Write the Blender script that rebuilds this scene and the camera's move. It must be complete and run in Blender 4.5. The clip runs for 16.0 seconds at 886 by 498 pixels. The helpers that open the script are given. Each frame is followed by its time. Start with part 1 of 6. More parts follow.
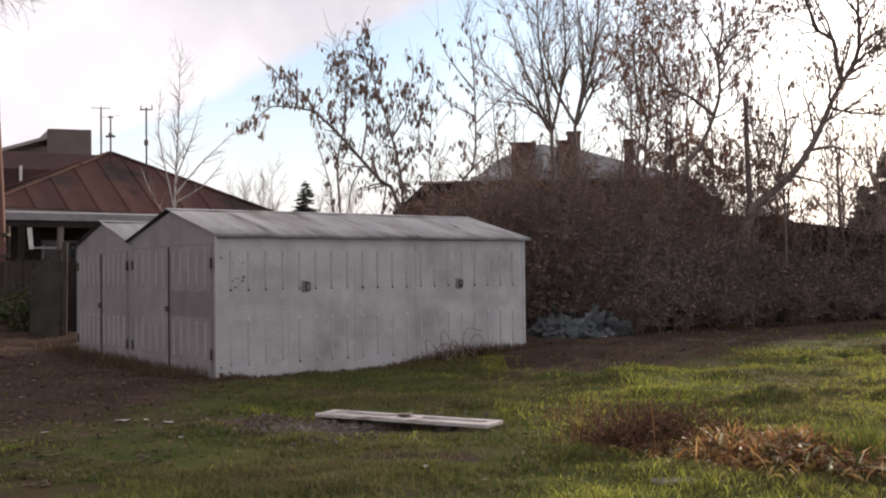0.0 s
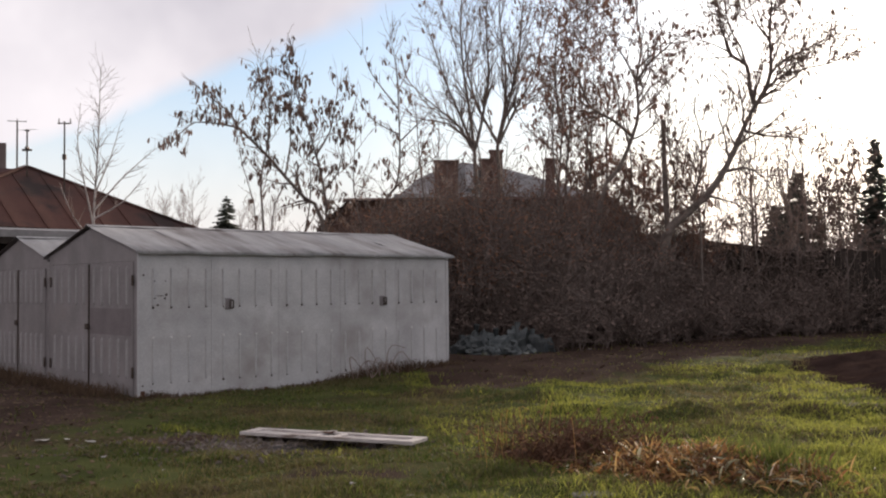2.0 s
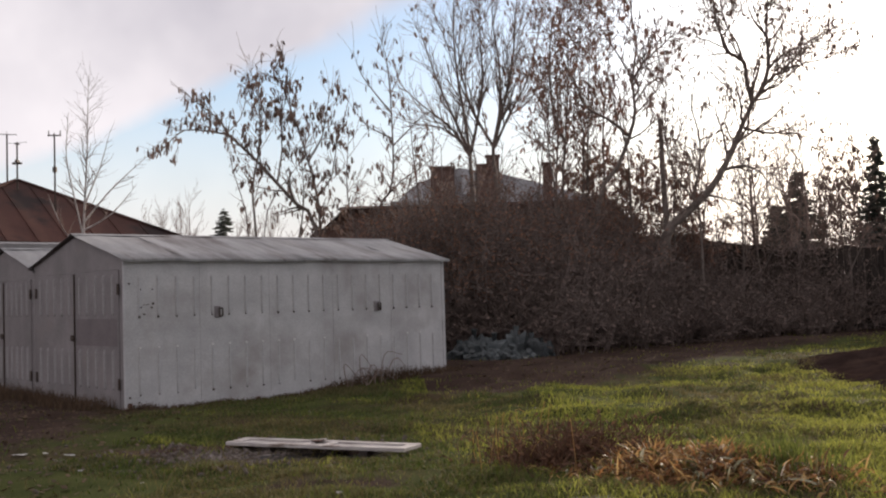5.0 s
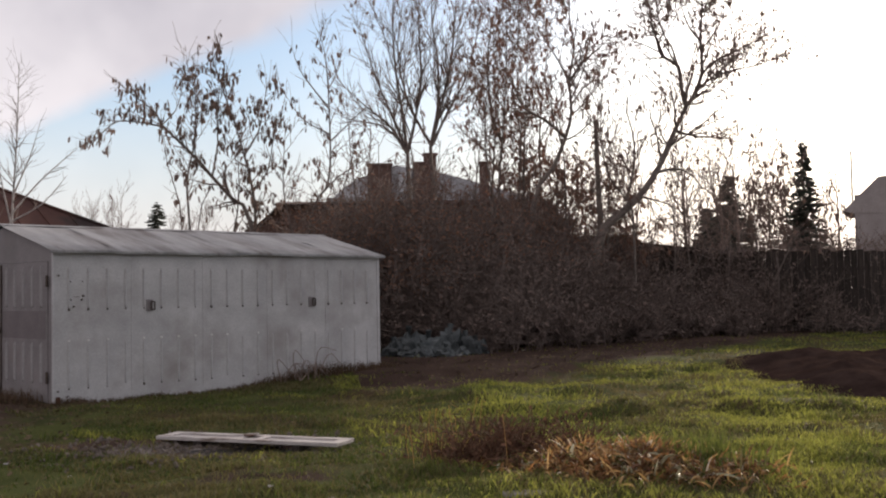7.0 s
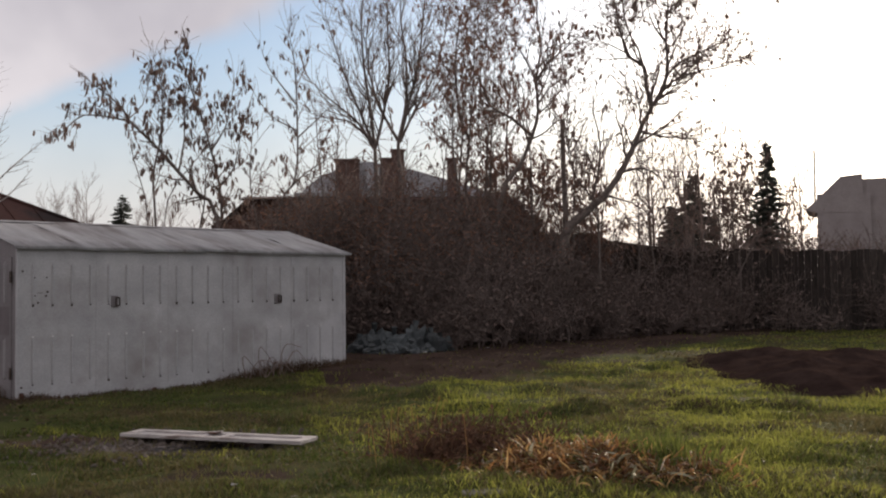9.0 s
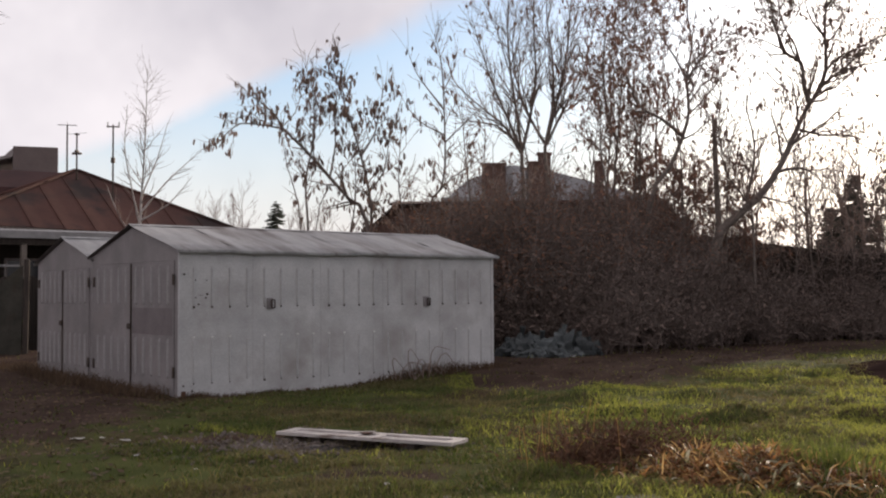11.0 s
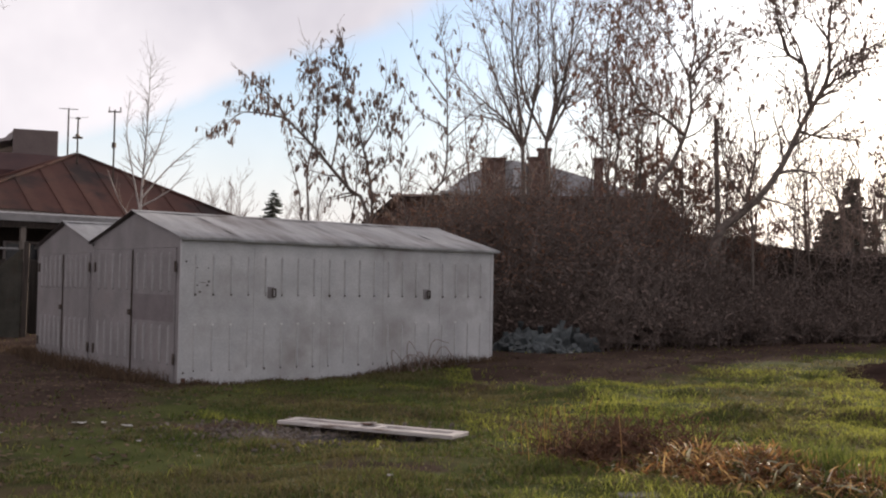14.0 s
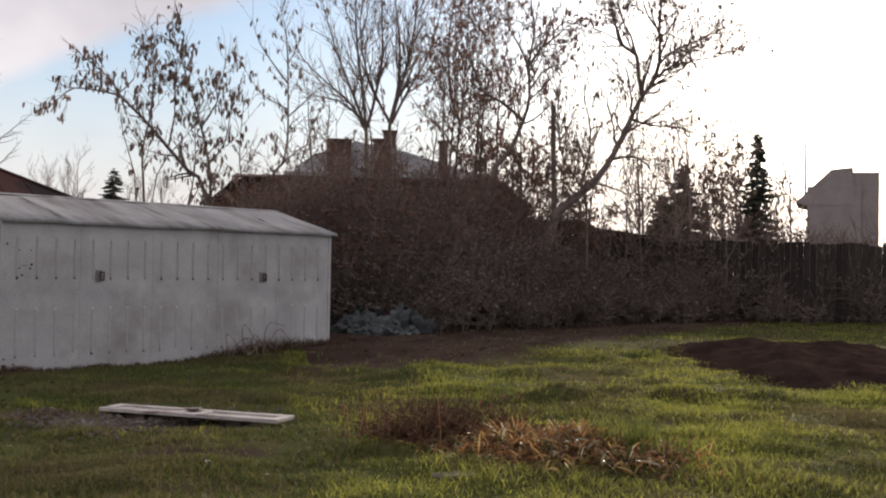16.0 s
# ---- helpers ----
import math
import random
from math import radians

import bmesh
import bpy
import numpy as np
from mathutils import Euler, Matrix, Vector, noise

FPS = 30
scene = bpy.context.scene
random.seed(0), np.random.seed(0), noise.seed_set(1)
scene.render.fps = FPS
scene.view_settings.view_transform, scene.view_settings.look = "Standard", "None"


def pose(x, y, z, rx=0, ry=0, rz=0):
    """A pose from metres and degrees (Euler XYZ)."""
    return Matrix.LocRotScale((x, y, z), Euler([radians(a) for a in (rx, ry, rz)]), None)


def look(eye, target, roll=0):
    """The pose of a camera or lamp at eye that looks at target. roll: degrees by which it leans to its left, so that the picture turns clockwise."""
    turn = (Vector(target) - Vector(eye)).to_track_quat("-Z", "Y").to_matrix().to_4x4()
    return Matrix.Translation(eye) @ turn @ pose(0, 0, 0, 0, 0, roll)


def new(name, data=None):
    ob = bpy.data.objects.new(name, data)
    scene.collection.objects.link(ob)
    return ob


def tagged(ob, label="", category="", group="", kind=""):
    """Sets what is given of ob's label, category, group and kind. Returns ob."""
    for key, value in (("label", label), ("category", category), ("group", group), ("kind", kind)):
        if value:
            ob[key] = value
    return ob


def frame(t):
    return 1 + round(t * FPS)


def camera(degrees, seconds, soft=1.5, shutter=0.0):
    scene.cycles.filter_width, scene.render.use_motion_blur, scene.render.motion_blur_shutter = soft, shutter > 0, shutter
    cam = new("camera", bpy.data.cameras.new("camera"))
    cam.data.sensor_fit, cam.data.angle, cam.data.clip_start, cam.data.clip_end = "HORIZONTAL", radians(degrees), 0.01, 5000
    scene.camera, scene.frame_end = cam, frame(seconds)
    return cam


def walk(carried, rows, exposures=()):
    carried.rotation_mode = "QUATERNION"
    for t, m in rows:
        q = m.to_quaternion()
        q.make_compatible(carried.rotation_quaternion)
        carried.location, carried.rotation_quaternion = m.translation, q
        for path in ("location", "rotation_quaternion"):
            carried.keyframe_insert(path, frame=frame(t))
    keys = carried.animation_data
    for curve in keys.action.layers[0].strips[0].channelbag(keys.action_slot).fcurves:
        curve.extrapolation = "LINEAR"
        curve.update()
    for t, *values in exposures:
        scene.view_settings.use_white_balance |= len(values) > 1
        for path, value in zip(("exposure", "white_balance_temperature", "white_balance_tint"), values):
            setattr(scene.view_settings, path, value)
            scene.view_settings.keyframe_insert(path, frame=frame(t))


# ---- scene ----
cam = camera(44.9, 16.0, soft=2.1)

PATH = [
    (0, (-0.114, -0.128, 1.41), (-0.103, 1.872, 1.452), -0.6),
    (0.5, (-0.126, -0.144, 1.399), (-0.071, 1.855, 1.421), -1.0),
    (1, (-0.13, -0.166, 1.414), (-0.041, 1.832, 1.423), -0.6),
    (1.5, (-0.129, -0.224, 1.424), (-0.014, 1.772, 1.472), -0.6),
    (2, (-0.15, -0.27, 1.431), (0.006, 1.722, 1.502), -0.5),
    (2.5, (-0.161, -0.253, 1.426), (0.007, 1.74, 1.474), -0.7),
    (3, (-0.11, -0.234, 1.426), (0.012, 1.761, 1.519), -1.2),
    (3.2, (-0.094, -0.237, 1.427), (0.032, 1.756, 1.526), -1.5),
    (5.3, (-0.018, 0.156, 1.311), (0.15, 2.147, 1.399), -1.8),
    (5.5, (-0.006, 0.156, 1.299), (0.176, 2.145, 1.387), -2.0),
    (6, (0.011, 0.12, 1.305), (0.247, 2.104, 1.382), -2.2),
    (6.5, (-0.009, 0.087, 1.313), (0.242, 2.07, 1.384), -1.9),
    (7, (-0.036, 0.094, 1.317), (0.239, 2.074, 1.4), -0.9),
    (7.5, (-0.037, 0.058, 1.318), (0.254, 2.034, 1.435), -1.1),
    (8, (0.009, 0.053, 1.317), (0.345, 2.023, 1.406), -1.2),
    (8.2, (0.01, 0.019, 1.326), (0.367, 1.985, 1.409), -1.2),
    (10.3, (-0.074, -0.081, 1.395), (0.192, 1.9, 1.461), 1.1),
    (10.5, (-0.065, -0.095, 1.396), (0.169, 1.889, 1.47), 0.6),
    (11, (-0.049, 0.025, 1.344), (0.015, 2.022, 1.427), -0.4),
    (11.5, (-0.016, 0.11, 1.333), (-0.049, 2.109, 1.401), -1.3),
    (12, (-0.068, 0.182, 1.32), (-0.217, 2.174, 1.415), -1.4),
    (12.5, (-0.128, 0.194, 1.338), (-0.396, 2.174, 1.425), -0.5),
    (13, (-0.155, 0.15, 1.341), (-0.408, 2.13, 1.462), 0.5),
    (13.5, (-0.127, 0.113, 1.329), (-0.259, 2.105, 1.44), 0.7),
    (14, (-0.137, -0.009, 1.349), (-0.065, 1.988, 1.419), 1.0),
    (14.5, (-0.149, -0.09, 1.374), (0.048, 1.899, 1.423), 2.7),
    (15, (-0.132, -0.077, 1.388), (0.073, 1.911, 1.453), 2.7),
    (15.5, (-0.04, -0.11, 1.384), (0.212, 1.872, 1.473), 1.1),
    (16, (0.071, -0.119, 1.385), (0.42, 1.85, 1.424), 1.0),
]
EXPOSURE = ((0.0, 0.35), (1.0, 0.32), (2.5, 0.13), (3.2, 0.13), (5.5, 0.1), (6.5, 0.07), (7.0, 0.05), (7.5, -0.13), (8.2, -0.18), (10.3, -0.07), (11.0, 0.1), (12.0, 0.21), (14.0, 0.21), (15.0, 0.13), (16.0, 0.06))
walk(cam, [(t, look(eye, target, roll)) for t, eye, target, roll in PATH], [(t, stops, 6750, 16.5) for t, stops in EXPOSURE])

# ---- world and sun ----
SUN_AZ, SUN_EL = 34.0, 13.5
sun_way = Vector((math.sin(radians(SUN_AZ)) * math.cos(radians(SUN_EL)), math.cos(radians(SUN_AZ)) * math.cos(radians(SUN_EL)), math.sin(radians(SUN_EL))))
sun_data = bpy.data.lights.new("sun", "SUN")
sun_data.energy, sun_data.angle, sun_data.color = 5.0, radians(0.8), (1.0, 0.88, 0.70)
sun_lamp = new("sun", sun_data)
sun_lamp.matrix_world = look((0, 0, 60), Vector((0, 0, 60)) - sun_way)


def sky_direction(az, el):
    return Vector((math.sin(radians(az)) * math.cos(radians(el)), math.cos(radians(az)) * math.cos(radians(el)), math.sin(radians(el))))


def build_world():
    w = bpy.data.worlds.new("sky")
    scene.world = w
    w.use_nodes = True
    nt = w.node_tree
    nt.nodes.clear()
    N, L = nt.nodes.new, nt.links.new
    out, bg = N("ShaderNodeOutputWorld"), N("ShaderNodeBackground")
    sky = N("ShaderNodeTexSky")
    sky.sky_type, sky.sun_disc = "NISHITA", False
    sky.sun_elevation, sky.sun_rotation = radians(SUN_EL), radians(SUN_AZ)
    sky.air_density, sky.dust_density, sky.ozone_density = 1.0, 0.6, 1.5
    tc = N("ShaderNodeTexCoord")
    way = N("ShaderNodeVectorMath")
    way.operation = "NORMALIZE"
    L(tc.outputs["Generated"], way.inputs[0])
    # the long edge of the cloud sheet, a great circle with a ragged rim
    normal = sky_direction(-13.0, 8.6).cross(sky_direction(0.4, 14.2)).normalized()
    if normal.z < 0:
        normal = -normal
    dot = N("ShaderNodeVectorMath")
    dot.operation = "DOT_PRODUCT"
    L(way.outputs[0], dot.inputs[0])
    dot.inputs[1].default_value = normal
    rag = N("ShaderNodeTexNoise")
    rag.inputs["Scale"].default_value, rag.inputs["Detail"].default_value, rag.inputs["Roughness"].default_value = 7.0, 5.0, 0.5
    L(way.outputs[0], rag.inputs["Vector"])
    bend = N("ShaderNodeMath")
    bend.operation = "MULTIPLY_ADD"
    L(rag.outputs["Fac"], bend.inputs[0])
    bend.inputs[1].default_value = 0.045
    L(dot.outputs["Value"], bend.inputs[2])
    edge = N("ShaderNodeMapRange")
    edge.interpolation_type = "SMOOTHSTEP"
    L(bend.outputs[0], edge.inputs["Value"])
    edge.inputs["From Min"].default_value, edge.inputs["From Max"].default_value = 0.012, 0.040
    # thin veil low over the horizon
    up = N("ShaderNodeSeparateXYZ")
    L(way.outputs[0], up.inputs[0])
    veil = N("ShaderNodeMapRange")
    veil.interpolation_type = "SMOOTHSTEP"
    L(up.outputs["Z"], veil.inputs["Value"])
    veil.inputs["From Min"].default_value, veil.inputs["From Max"].default_value = 0.0, 0.24
    veil.inputs["To Min"].default_value, veil.inputs["To Max"].default_value = 0.93, 0.0
    cover = N("ShaderNodeMath")
    cover.operation = "MAXIMUM"
    L(edge.outputs[0], cover.inputs[0])
    L(veil.outputs[0], cover.inputs[1])
    puff = N("ShaderNodeTexNoise")
    puff.inputs["Scale"].default_value, puff.inputs["Detail"].default_value = 3.4, 5.0
    L(way.outputs[0], puff.inputs["Vector"])
    cloud = N("ShaderNodeMix")
    cloud.data_type = "RGBA"
    lump = N("ShaderNodeMapRange")
    lump.interpolation_type = "SMOOTHSTEP"
    L(puff.outputs["Fac"], lump.inputs["Value"])
    lump.inputs["From Min"].default_value, lump.inputs["From Max"].default_value = 0.27, 0.68
    L(lump.outputs[0], cloud.inputs[0])
    cloud.inputs[6].default_value = (0.51, 0.515, 0.575, 1)
    cloud.inputs[7].default_value = (0.875, 0.875, 0.905, 1)
    gain = N("ShaderNodeMix")
    gain.data_type, gain.blend_type = "RGBA", "MULTIPLY"
    gain.inputs[0].default_value = 1
    L(sky.outputs[0], gain.inputs[6])
    gain.inputs[7].default_value = (0.134, 0.141, 0.149, 1)
    both = N("ShaderNodeMix")
    both.data_type = "RGBA"
    L(cover.outputs[0], both.inputs[0])
    L(gain.outputs[2], both.inputs[6])
    L(cloud.outputs[2], both.inputs[7])
    # the bright haze round the sun
    near = N("ShaderNodeVectorMath")
    near.operation = "DOT_PRODUCT"
    L(way.outputs[0], near.inputs[0])
    near.inputs[1].default_value = sun_way
    wide = N("ShaderNodeMapRange")
    L(near.outputs["Value"], wide.inputs["Value"])
    wide.inputs["From Min"].default_value, wide.inputs["From Max"].default_value = 0.90, 1.0
    power = N("ShaderNodeMath")
    power.operation = "POWER"
    L(wide.outputs[0], power.inputs[0])
    power.inputs[1].default_value = 2.2
    glow = N("ShaderNodeMix")
    glow.data_type, glow.blend_type = "RGBA", "ADD"
    L(power.outputs[0], glow.inputs[0])
    glow.clamp_factor = False
    L(both.outputs[2], glow.inputs[6])
    glow.inputs[7].default_value = (2.2, 2.1, 1.95, 1)
    L(glow.outputs[2], bg.inputs["Color"])
    bg.inputs["Strength"].default_value = 1.0
    L(bg.outputs[0], out.inputs[0])


build_world()


# ---- materials ----
def material(name, dark, light, scale=6.0, rough=0.8, bump=0.15, metal=0.0, fine=60.0, stain=None, stain_scale=1.2, stain_from=0.55, stain_to=0.7, spread=0.0, through_light=0.0, stretch=(1, 1, 1), islands=False, gloss=0.3):
    """Two tones in a coarse and a fine grain, with stains of a third colour, and relief."""
    m = bpy.data.materials.new(name)
    m.use_nodes = True
    nt = m.node_tree
    N, L = nt.nodes.new, nt.links.new
    bsdf = nt.nodes["Principled BSDF"]
    tc, scl = N("ShaderNodeTexCoord"), N("ShaderNodeMapping")
    L(tc.outputs["Object"], scl.inputs["Vector"])
    scl.inputs["Scale"].default_value = stretch
    big, small = N("ShaderNodeTexNoise"), N("ShaderNodeTexNoise")
    for n, s in ((big, scale), (small, fine)):
        n.inputs["Scale"].default_value, n.inputs["Detail"].default_value, n.inputs["Roughness"].default_value = s, 5.0, 0.6
        L(scl.outputs[0], n.inputs["Vector"])
    ramp = N("ShaderNodeMapRange")
    L(big.outputs["Fac"], ramp.inputs["Value"])
    ramp.inputs["From Min"].default_value, ramp.inputs["From Max"].default_value = 0.32, 0.68
    mix = N("ShaderNodeMix")
    mix.data_type = "RGBA"
    mix.inputs[6].default_value, mix.inputs[7].default_value = (*dark, 1), (*light, 1)
    if islands:
        geo = N("ShaderNodeNewGeometry")
        L(geo.outputs["Random Per Island"], mix.inputs[0])
    else:
        L(ramp.outputs[0], mix.inputs[0])
    colour = mix.outputs[2]
    grain = N("ShaderNodeMix")
    grain.data_type, grain.blend_type = "RGBA", "MULTIPLY"
    grain.inputs[0].default_value = 0.35
    L(colour, grain.inputs[6])
    tone = N("ShaderNodeMapRange")
    L(small.outputs["Fac"], tone.inputs["Value"])
    tone.inputs["From Min"].default_value, tone.inputs["From Max"].default_value = 0.25, 0.75
    tone.inputs["To Min"].default_value, tone.inputs["To Max"].default_value = 0.45, 1.3
    L(tone.outputs[0], grain.inputs[7])
    colour = grain.outputs[2]
    if stain:
        blot = N("ShaderNodeTexNoise")
        blot.inputs["Scale"].default_value, blot.inputs["Detail"].default_value, blot.inputs["Roughness"].default_value = stain_scale, 7.0, 0.65
        L(scl.outputs[0], blot.inputs["Vector"])
        cut = N("ShaderNodeMapRange")
        L(blot.outputs["Fac"], cut.inputs["Value"])
        cut.inputs["From Min"].default_value, cut.inputs["From Max"].default_value = stain_from, stain_to
        over = N("ShaderNodeMix")
        over.data_type = "RGBA"
        L(cut.outputs[0], over.inputs[0])
        L(colour, over.inputs[6])
        over.inputs[7].default_value = (*stain, 1)
        colour = over.outputs[2]
    if spread:
        info = N("ShaderNodeObjectInfo")
        vary = N("ShaderNodeHueSaturation")
        val = N("ShaderNodeMapRange")
        L(info.outputs["Random"], val.inputs["Value"])
        val.inputs["To Min"].default_value, val.inputs["To Max"].default_value = 1 - spread, 1 + spread
        L(val.outputs[0], vary.inputs["Value"])
        L(colour, vary.inputs["Color"])
        colour = vary.outputs[0]
    L(colour, bsdf.inputs["Base Color"])
    bsdf.inputs["Roughness"].default_value, bsdf.inputs["Metallic"].default_value = rough, metal
    bsdf.inputs["Specular IOR Level"].default_value = gloss
    if bump:
        bp = N("ShaderNodeBump")
        bp.inputs["Strength"].default_value, bp.inputs["Distance"].default_value = bump, 0.02
        L(small.outputs["Fac"], bp.inputs["Height"])
        L(bp.outputs[0], bsdf.inputs["Normal"])
    if through_light:
        tr, add = N("ShaderNodeBsdfTranslucent"), N("ShaderNodeMixShader")
        L(colour, tr.inputs["Color"])
        add.inputs[0].default_value = through_light
        L(bsdf.outputs[0], add.inputs[1])
        L(tr.outputs[0], add.inputs[2])
        L(add.outputs[0], nt.nodes["Material Output"].inputs["Surface"])
    return m


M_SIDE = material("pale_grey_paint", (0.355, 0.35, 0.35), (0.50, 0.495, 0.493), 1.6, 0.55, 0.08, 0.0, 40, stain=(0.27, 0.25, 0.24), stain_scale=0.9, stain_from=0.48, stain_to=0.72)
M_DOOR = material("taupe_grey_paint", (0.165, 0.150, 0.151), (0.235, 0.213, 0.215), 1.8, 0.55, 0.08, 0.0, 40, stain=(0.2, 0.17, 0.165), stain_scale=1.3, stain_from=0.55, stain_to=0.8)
# lighter grey for the door ribs, a highlight painted as colour
M_RIB_HIGHLIGHT = material("rib_highlight_grey", (0.27, 0.255, 0.255), (0.38, 0.365, 0.365), 3.0, 0.55, 0.05, 0.0, 40)
M_PATCH = material("mauve_grey_primer", (0.135, 0.115, 0.118), (0.175, 0.15, 0.153), 2.5, 0.6, 0.05, 0.0, 40)
M_TIN = material("weathered_tin_roof", (0.20, 0.197, 0.197), (0.36, 0.355, 0.352), 1.2, 0.5, 0.1, 0.2, 40, stain=(0.115, 0.098, 0.092), stain_scale=0.9, stain_from=0.47, stain_to=0.66, stretch=(2.8, 0.55, 0.55))
M_DARK_IRON = material("dark_iron", (0.05, 0.04, 0.035), (0.10, 0.075, 0.06), 20, 0.7, 0.1, 0.4)
M_RUST = material("rusty_iron", (0.07, 0.035, 0.025), (0.13, 0.065, 0.042), 12, 0.85, 0.2, 0.2)
M_RUST_ROOF = material("rust_red_sheet_roof", (0.062, 0.031, 0.026), (0.105, 0.050, 0.040), 0.9, 0.85, 0.1, 0.0, 30, stain=(0.032, 0.023, 0.022), stain_scale=0.45, stain_from=0.45, stain_to=0.58, gloss=0.12)
M_BROWN_ROOF = material("brown_metal_tile", (0.042, 0.02, 0.02), (0.065, 0.03, 0.028), 1.2, 0.6, 0.05, 0.0, 25, gloss=0.12)
M_WHITEWASH = material("limewashed_plaster", (0.19, 0.165, 0.15), (0.31, 0.275, 0.25), 1.6, 0.9, 0.2, 0, 30, stain=(0.24, 0.18, 0.15), stain_scale=0.8, stain_from=0.55, stain_to=0.75)
M_BROWN_WOOD = material("brown_boards", (0.06, 0.033, 0.025), (0.10, 0.056, 0.042), 4, 0.8, 0.2, 0, 50, stretch=(6, 6, 0.7), spread=0.25, gloss=0.1)
M_GREY_WOOD = material("weathered_grey_wood", (0.10, 0.085, 0.075), (0.19, 0.165, 0.145), 4, 0.9, 0.25, 0, 50, stretch=(6, 6, 0.7), spread=0.3, gloss=0.1)
M_DARK_WOOD = material("dark_old_boards", (0.03, 0.026, 0.024), (0.065, 0.052, 0.045), 4, 0.9, 0.25, 0, 50, stretch=(6, 6, 0.7), spread=0.3, gloss=0.1)
M_POLE = material("tarred_red_brown_pole", (0.11, 0.055, 0.043), (0.19, 0.095, 0.075), 3, 0.85, 0.2, 0, 40, stretch=(5, 5, 0.4))
M_BOARD = material("bleached_wood", (0.33, 0.30, 0.285), (0.55, 0.51, 0.49), 5, 0.8, 0.25, 0, 60, stain=(0.16, 0.12, 0.10), stain_scale=3.5, stain_from=0.52, stain_to=0.66, stretch=(0.8, 5, 5))
M_SLATE = material("grey_corrugated_sheet", (0.20, 0.195, 0.195), (0.32, 0.312, 0.312), 2, 0.7, 0.1, 0, 30)
M_GREY_ROOF = material("grey_sheet_roof", (0.34, 0.345, 0.365), (0.48, 0.485, 0.505), 1.0, 0.5, 0.1, 0.0, 20)
M_BRICK = material("brown_brick", (0.09, 0.055, 0.046), (0.155, 0.092, 0.075), 5, 0.9, 0.25, 0, 30)
M_BOXCLAD = material("taupe_cladding", (0.13, 0.10, 0.095), (0.165, 0.13, 0.122), 1.5, 0.7, 0.05, 0, 20)
M_FARWALL = material("pale_far_wall", (0.26, 0.23, 0.225), (0.34, 0.305, 0.295), 1, 0.9, 0.1, 0, 20)
M_GLASS = material("dim_pane", (0.03, 0.03, 0.035), (0.06, 0.06, 0.07), 3, 0.12, 0, 0)
M_GREEN_SHEET = material("faded_green_sheet", (0.05, 0.049, 0.041), (0.10, 0.092, 0.078), 2, 0.9, 0.15, 0, 30, stain=(0.07, 0.05, 0.04), stain_scale=1.5)
M_BARK = material("grey_brown_bark", (0.10, 0.080, 0.070), (0.20, 0.165, 0.145), 9, 0.9, 0.3, 0, 50)
M_TWIG = material("brown_twig", (0.15, 0.112, 0.096), (0.26, 0.195, 0.168), 6, 0.9, 0.0, 0, 50)
M_BIRCH = material("birch_bark", (0.30, 0.275, 0.26), (0.5, 0.465, 0.44), 9, 0.7, 0.1, 0, 50, stain=(0.08, 0.07, 0.065), stain_scale=7, stain_from=0.58, stain_to=0.62)
M_LEAF = material("dry_brown_leaf", (0.11, 0.078, 0.066), (0.22, 0.155, 0.13), 4, 0.8, 0, 0, 40, through_light=0.35, islands=True)
M_LEAF_RED = material("russet_leaf", (0.15, 0.088, 0.068), (0.26, 0.15, 0.115), 4, 0.8, 0, 0, 40, through_light=0.35, islands=True)
M_THICKET = material("thicket_leaf", (0.105, 0.076, 0.066), (0.20, 0.142, 0.12), 4, 0.9, 0, 0, 40, through_light=0.12, islands=True)
M_THICKET_RUST = material("rusty_thicket_leaf", (0.13, 0.068, 0.044), (0.26, 0.13, 0.08), 4, 0.9, 0, 0, 40, through_light=0.35, islands=True)
M_THICKET_TWIG = material("dim_brown_twig", (0.10, 0.078, 0.069), (0.175, 0.136, 0.12), 6, 0.9, 0.0, 0, 50)
M_PALE_TWIG = material("pale_twig", (0.13, 0.10, 0.09), (0.22, 0.175, 0.158), 6, 0.9, 0.0, 0, 50)
M_PALE_BARK = material("pale_willow_bark", (0.12, 0.096, 0.085), (0.22, 0.182, 0.162), 7, 0.9, 0.35, 0, 50, stretch=(4, 4, 0.8))
M_SCRUB = material("grey_brown_scrub", (0.075, 0.055, 0.048), (0.15, 0.11, 0.096), 4, 0.9, 0, 0, 40, through_light=0.25, islands=True)
M_FIR = material("spruce_needles", (0.05, 0.06, 0.05), (0.12, 0.13, 0.11), 4, 0.8, 0, 0, 40, through_light=0.45, islands=True)
M_GRASS = material("green_grass", (0.062, 0.083, 0.02), (0.16, 0.18, 0.045), 4, 0.85, 0, 0, 40, through_light=0.5, islands=True)
M_OLIVE = material("olive_grass", (0.08, 0.074, 0.028), (0.165, 0.135, 0.06), 4, 0.7, 0, 0, 40, through_light=0.45, islands=True)
M_STRAW = material("straw", (0.25, 0.135, 0.05), (0.52, 0.34, 0.14), 4, 0.6, 0, 0, 40, through_light=0.5, islands=True)
M_PALE_LEAF = material("pale_green_strap_leaf", (0.26, 0.25, 0.15), (0.50, 0.47, 0.32), 4, 0.4, 0, 0, 40, through_light=0.35, islands=True)
M_BLEACHED = material("bleached_reed", (0.34, 0.27, 0.19), (0.55, 0.47, 0.37), 4, 0.5, 0, 0, 40, through_light=0.3, islands=True)
M_DEADBUSH = material("dead_brown_stalk", (0.075, 0.04, 0.026), (0.17, 0.085, 0.05), 4, 0.9, 0, 0, 40, through_light=0.25, islands=True)
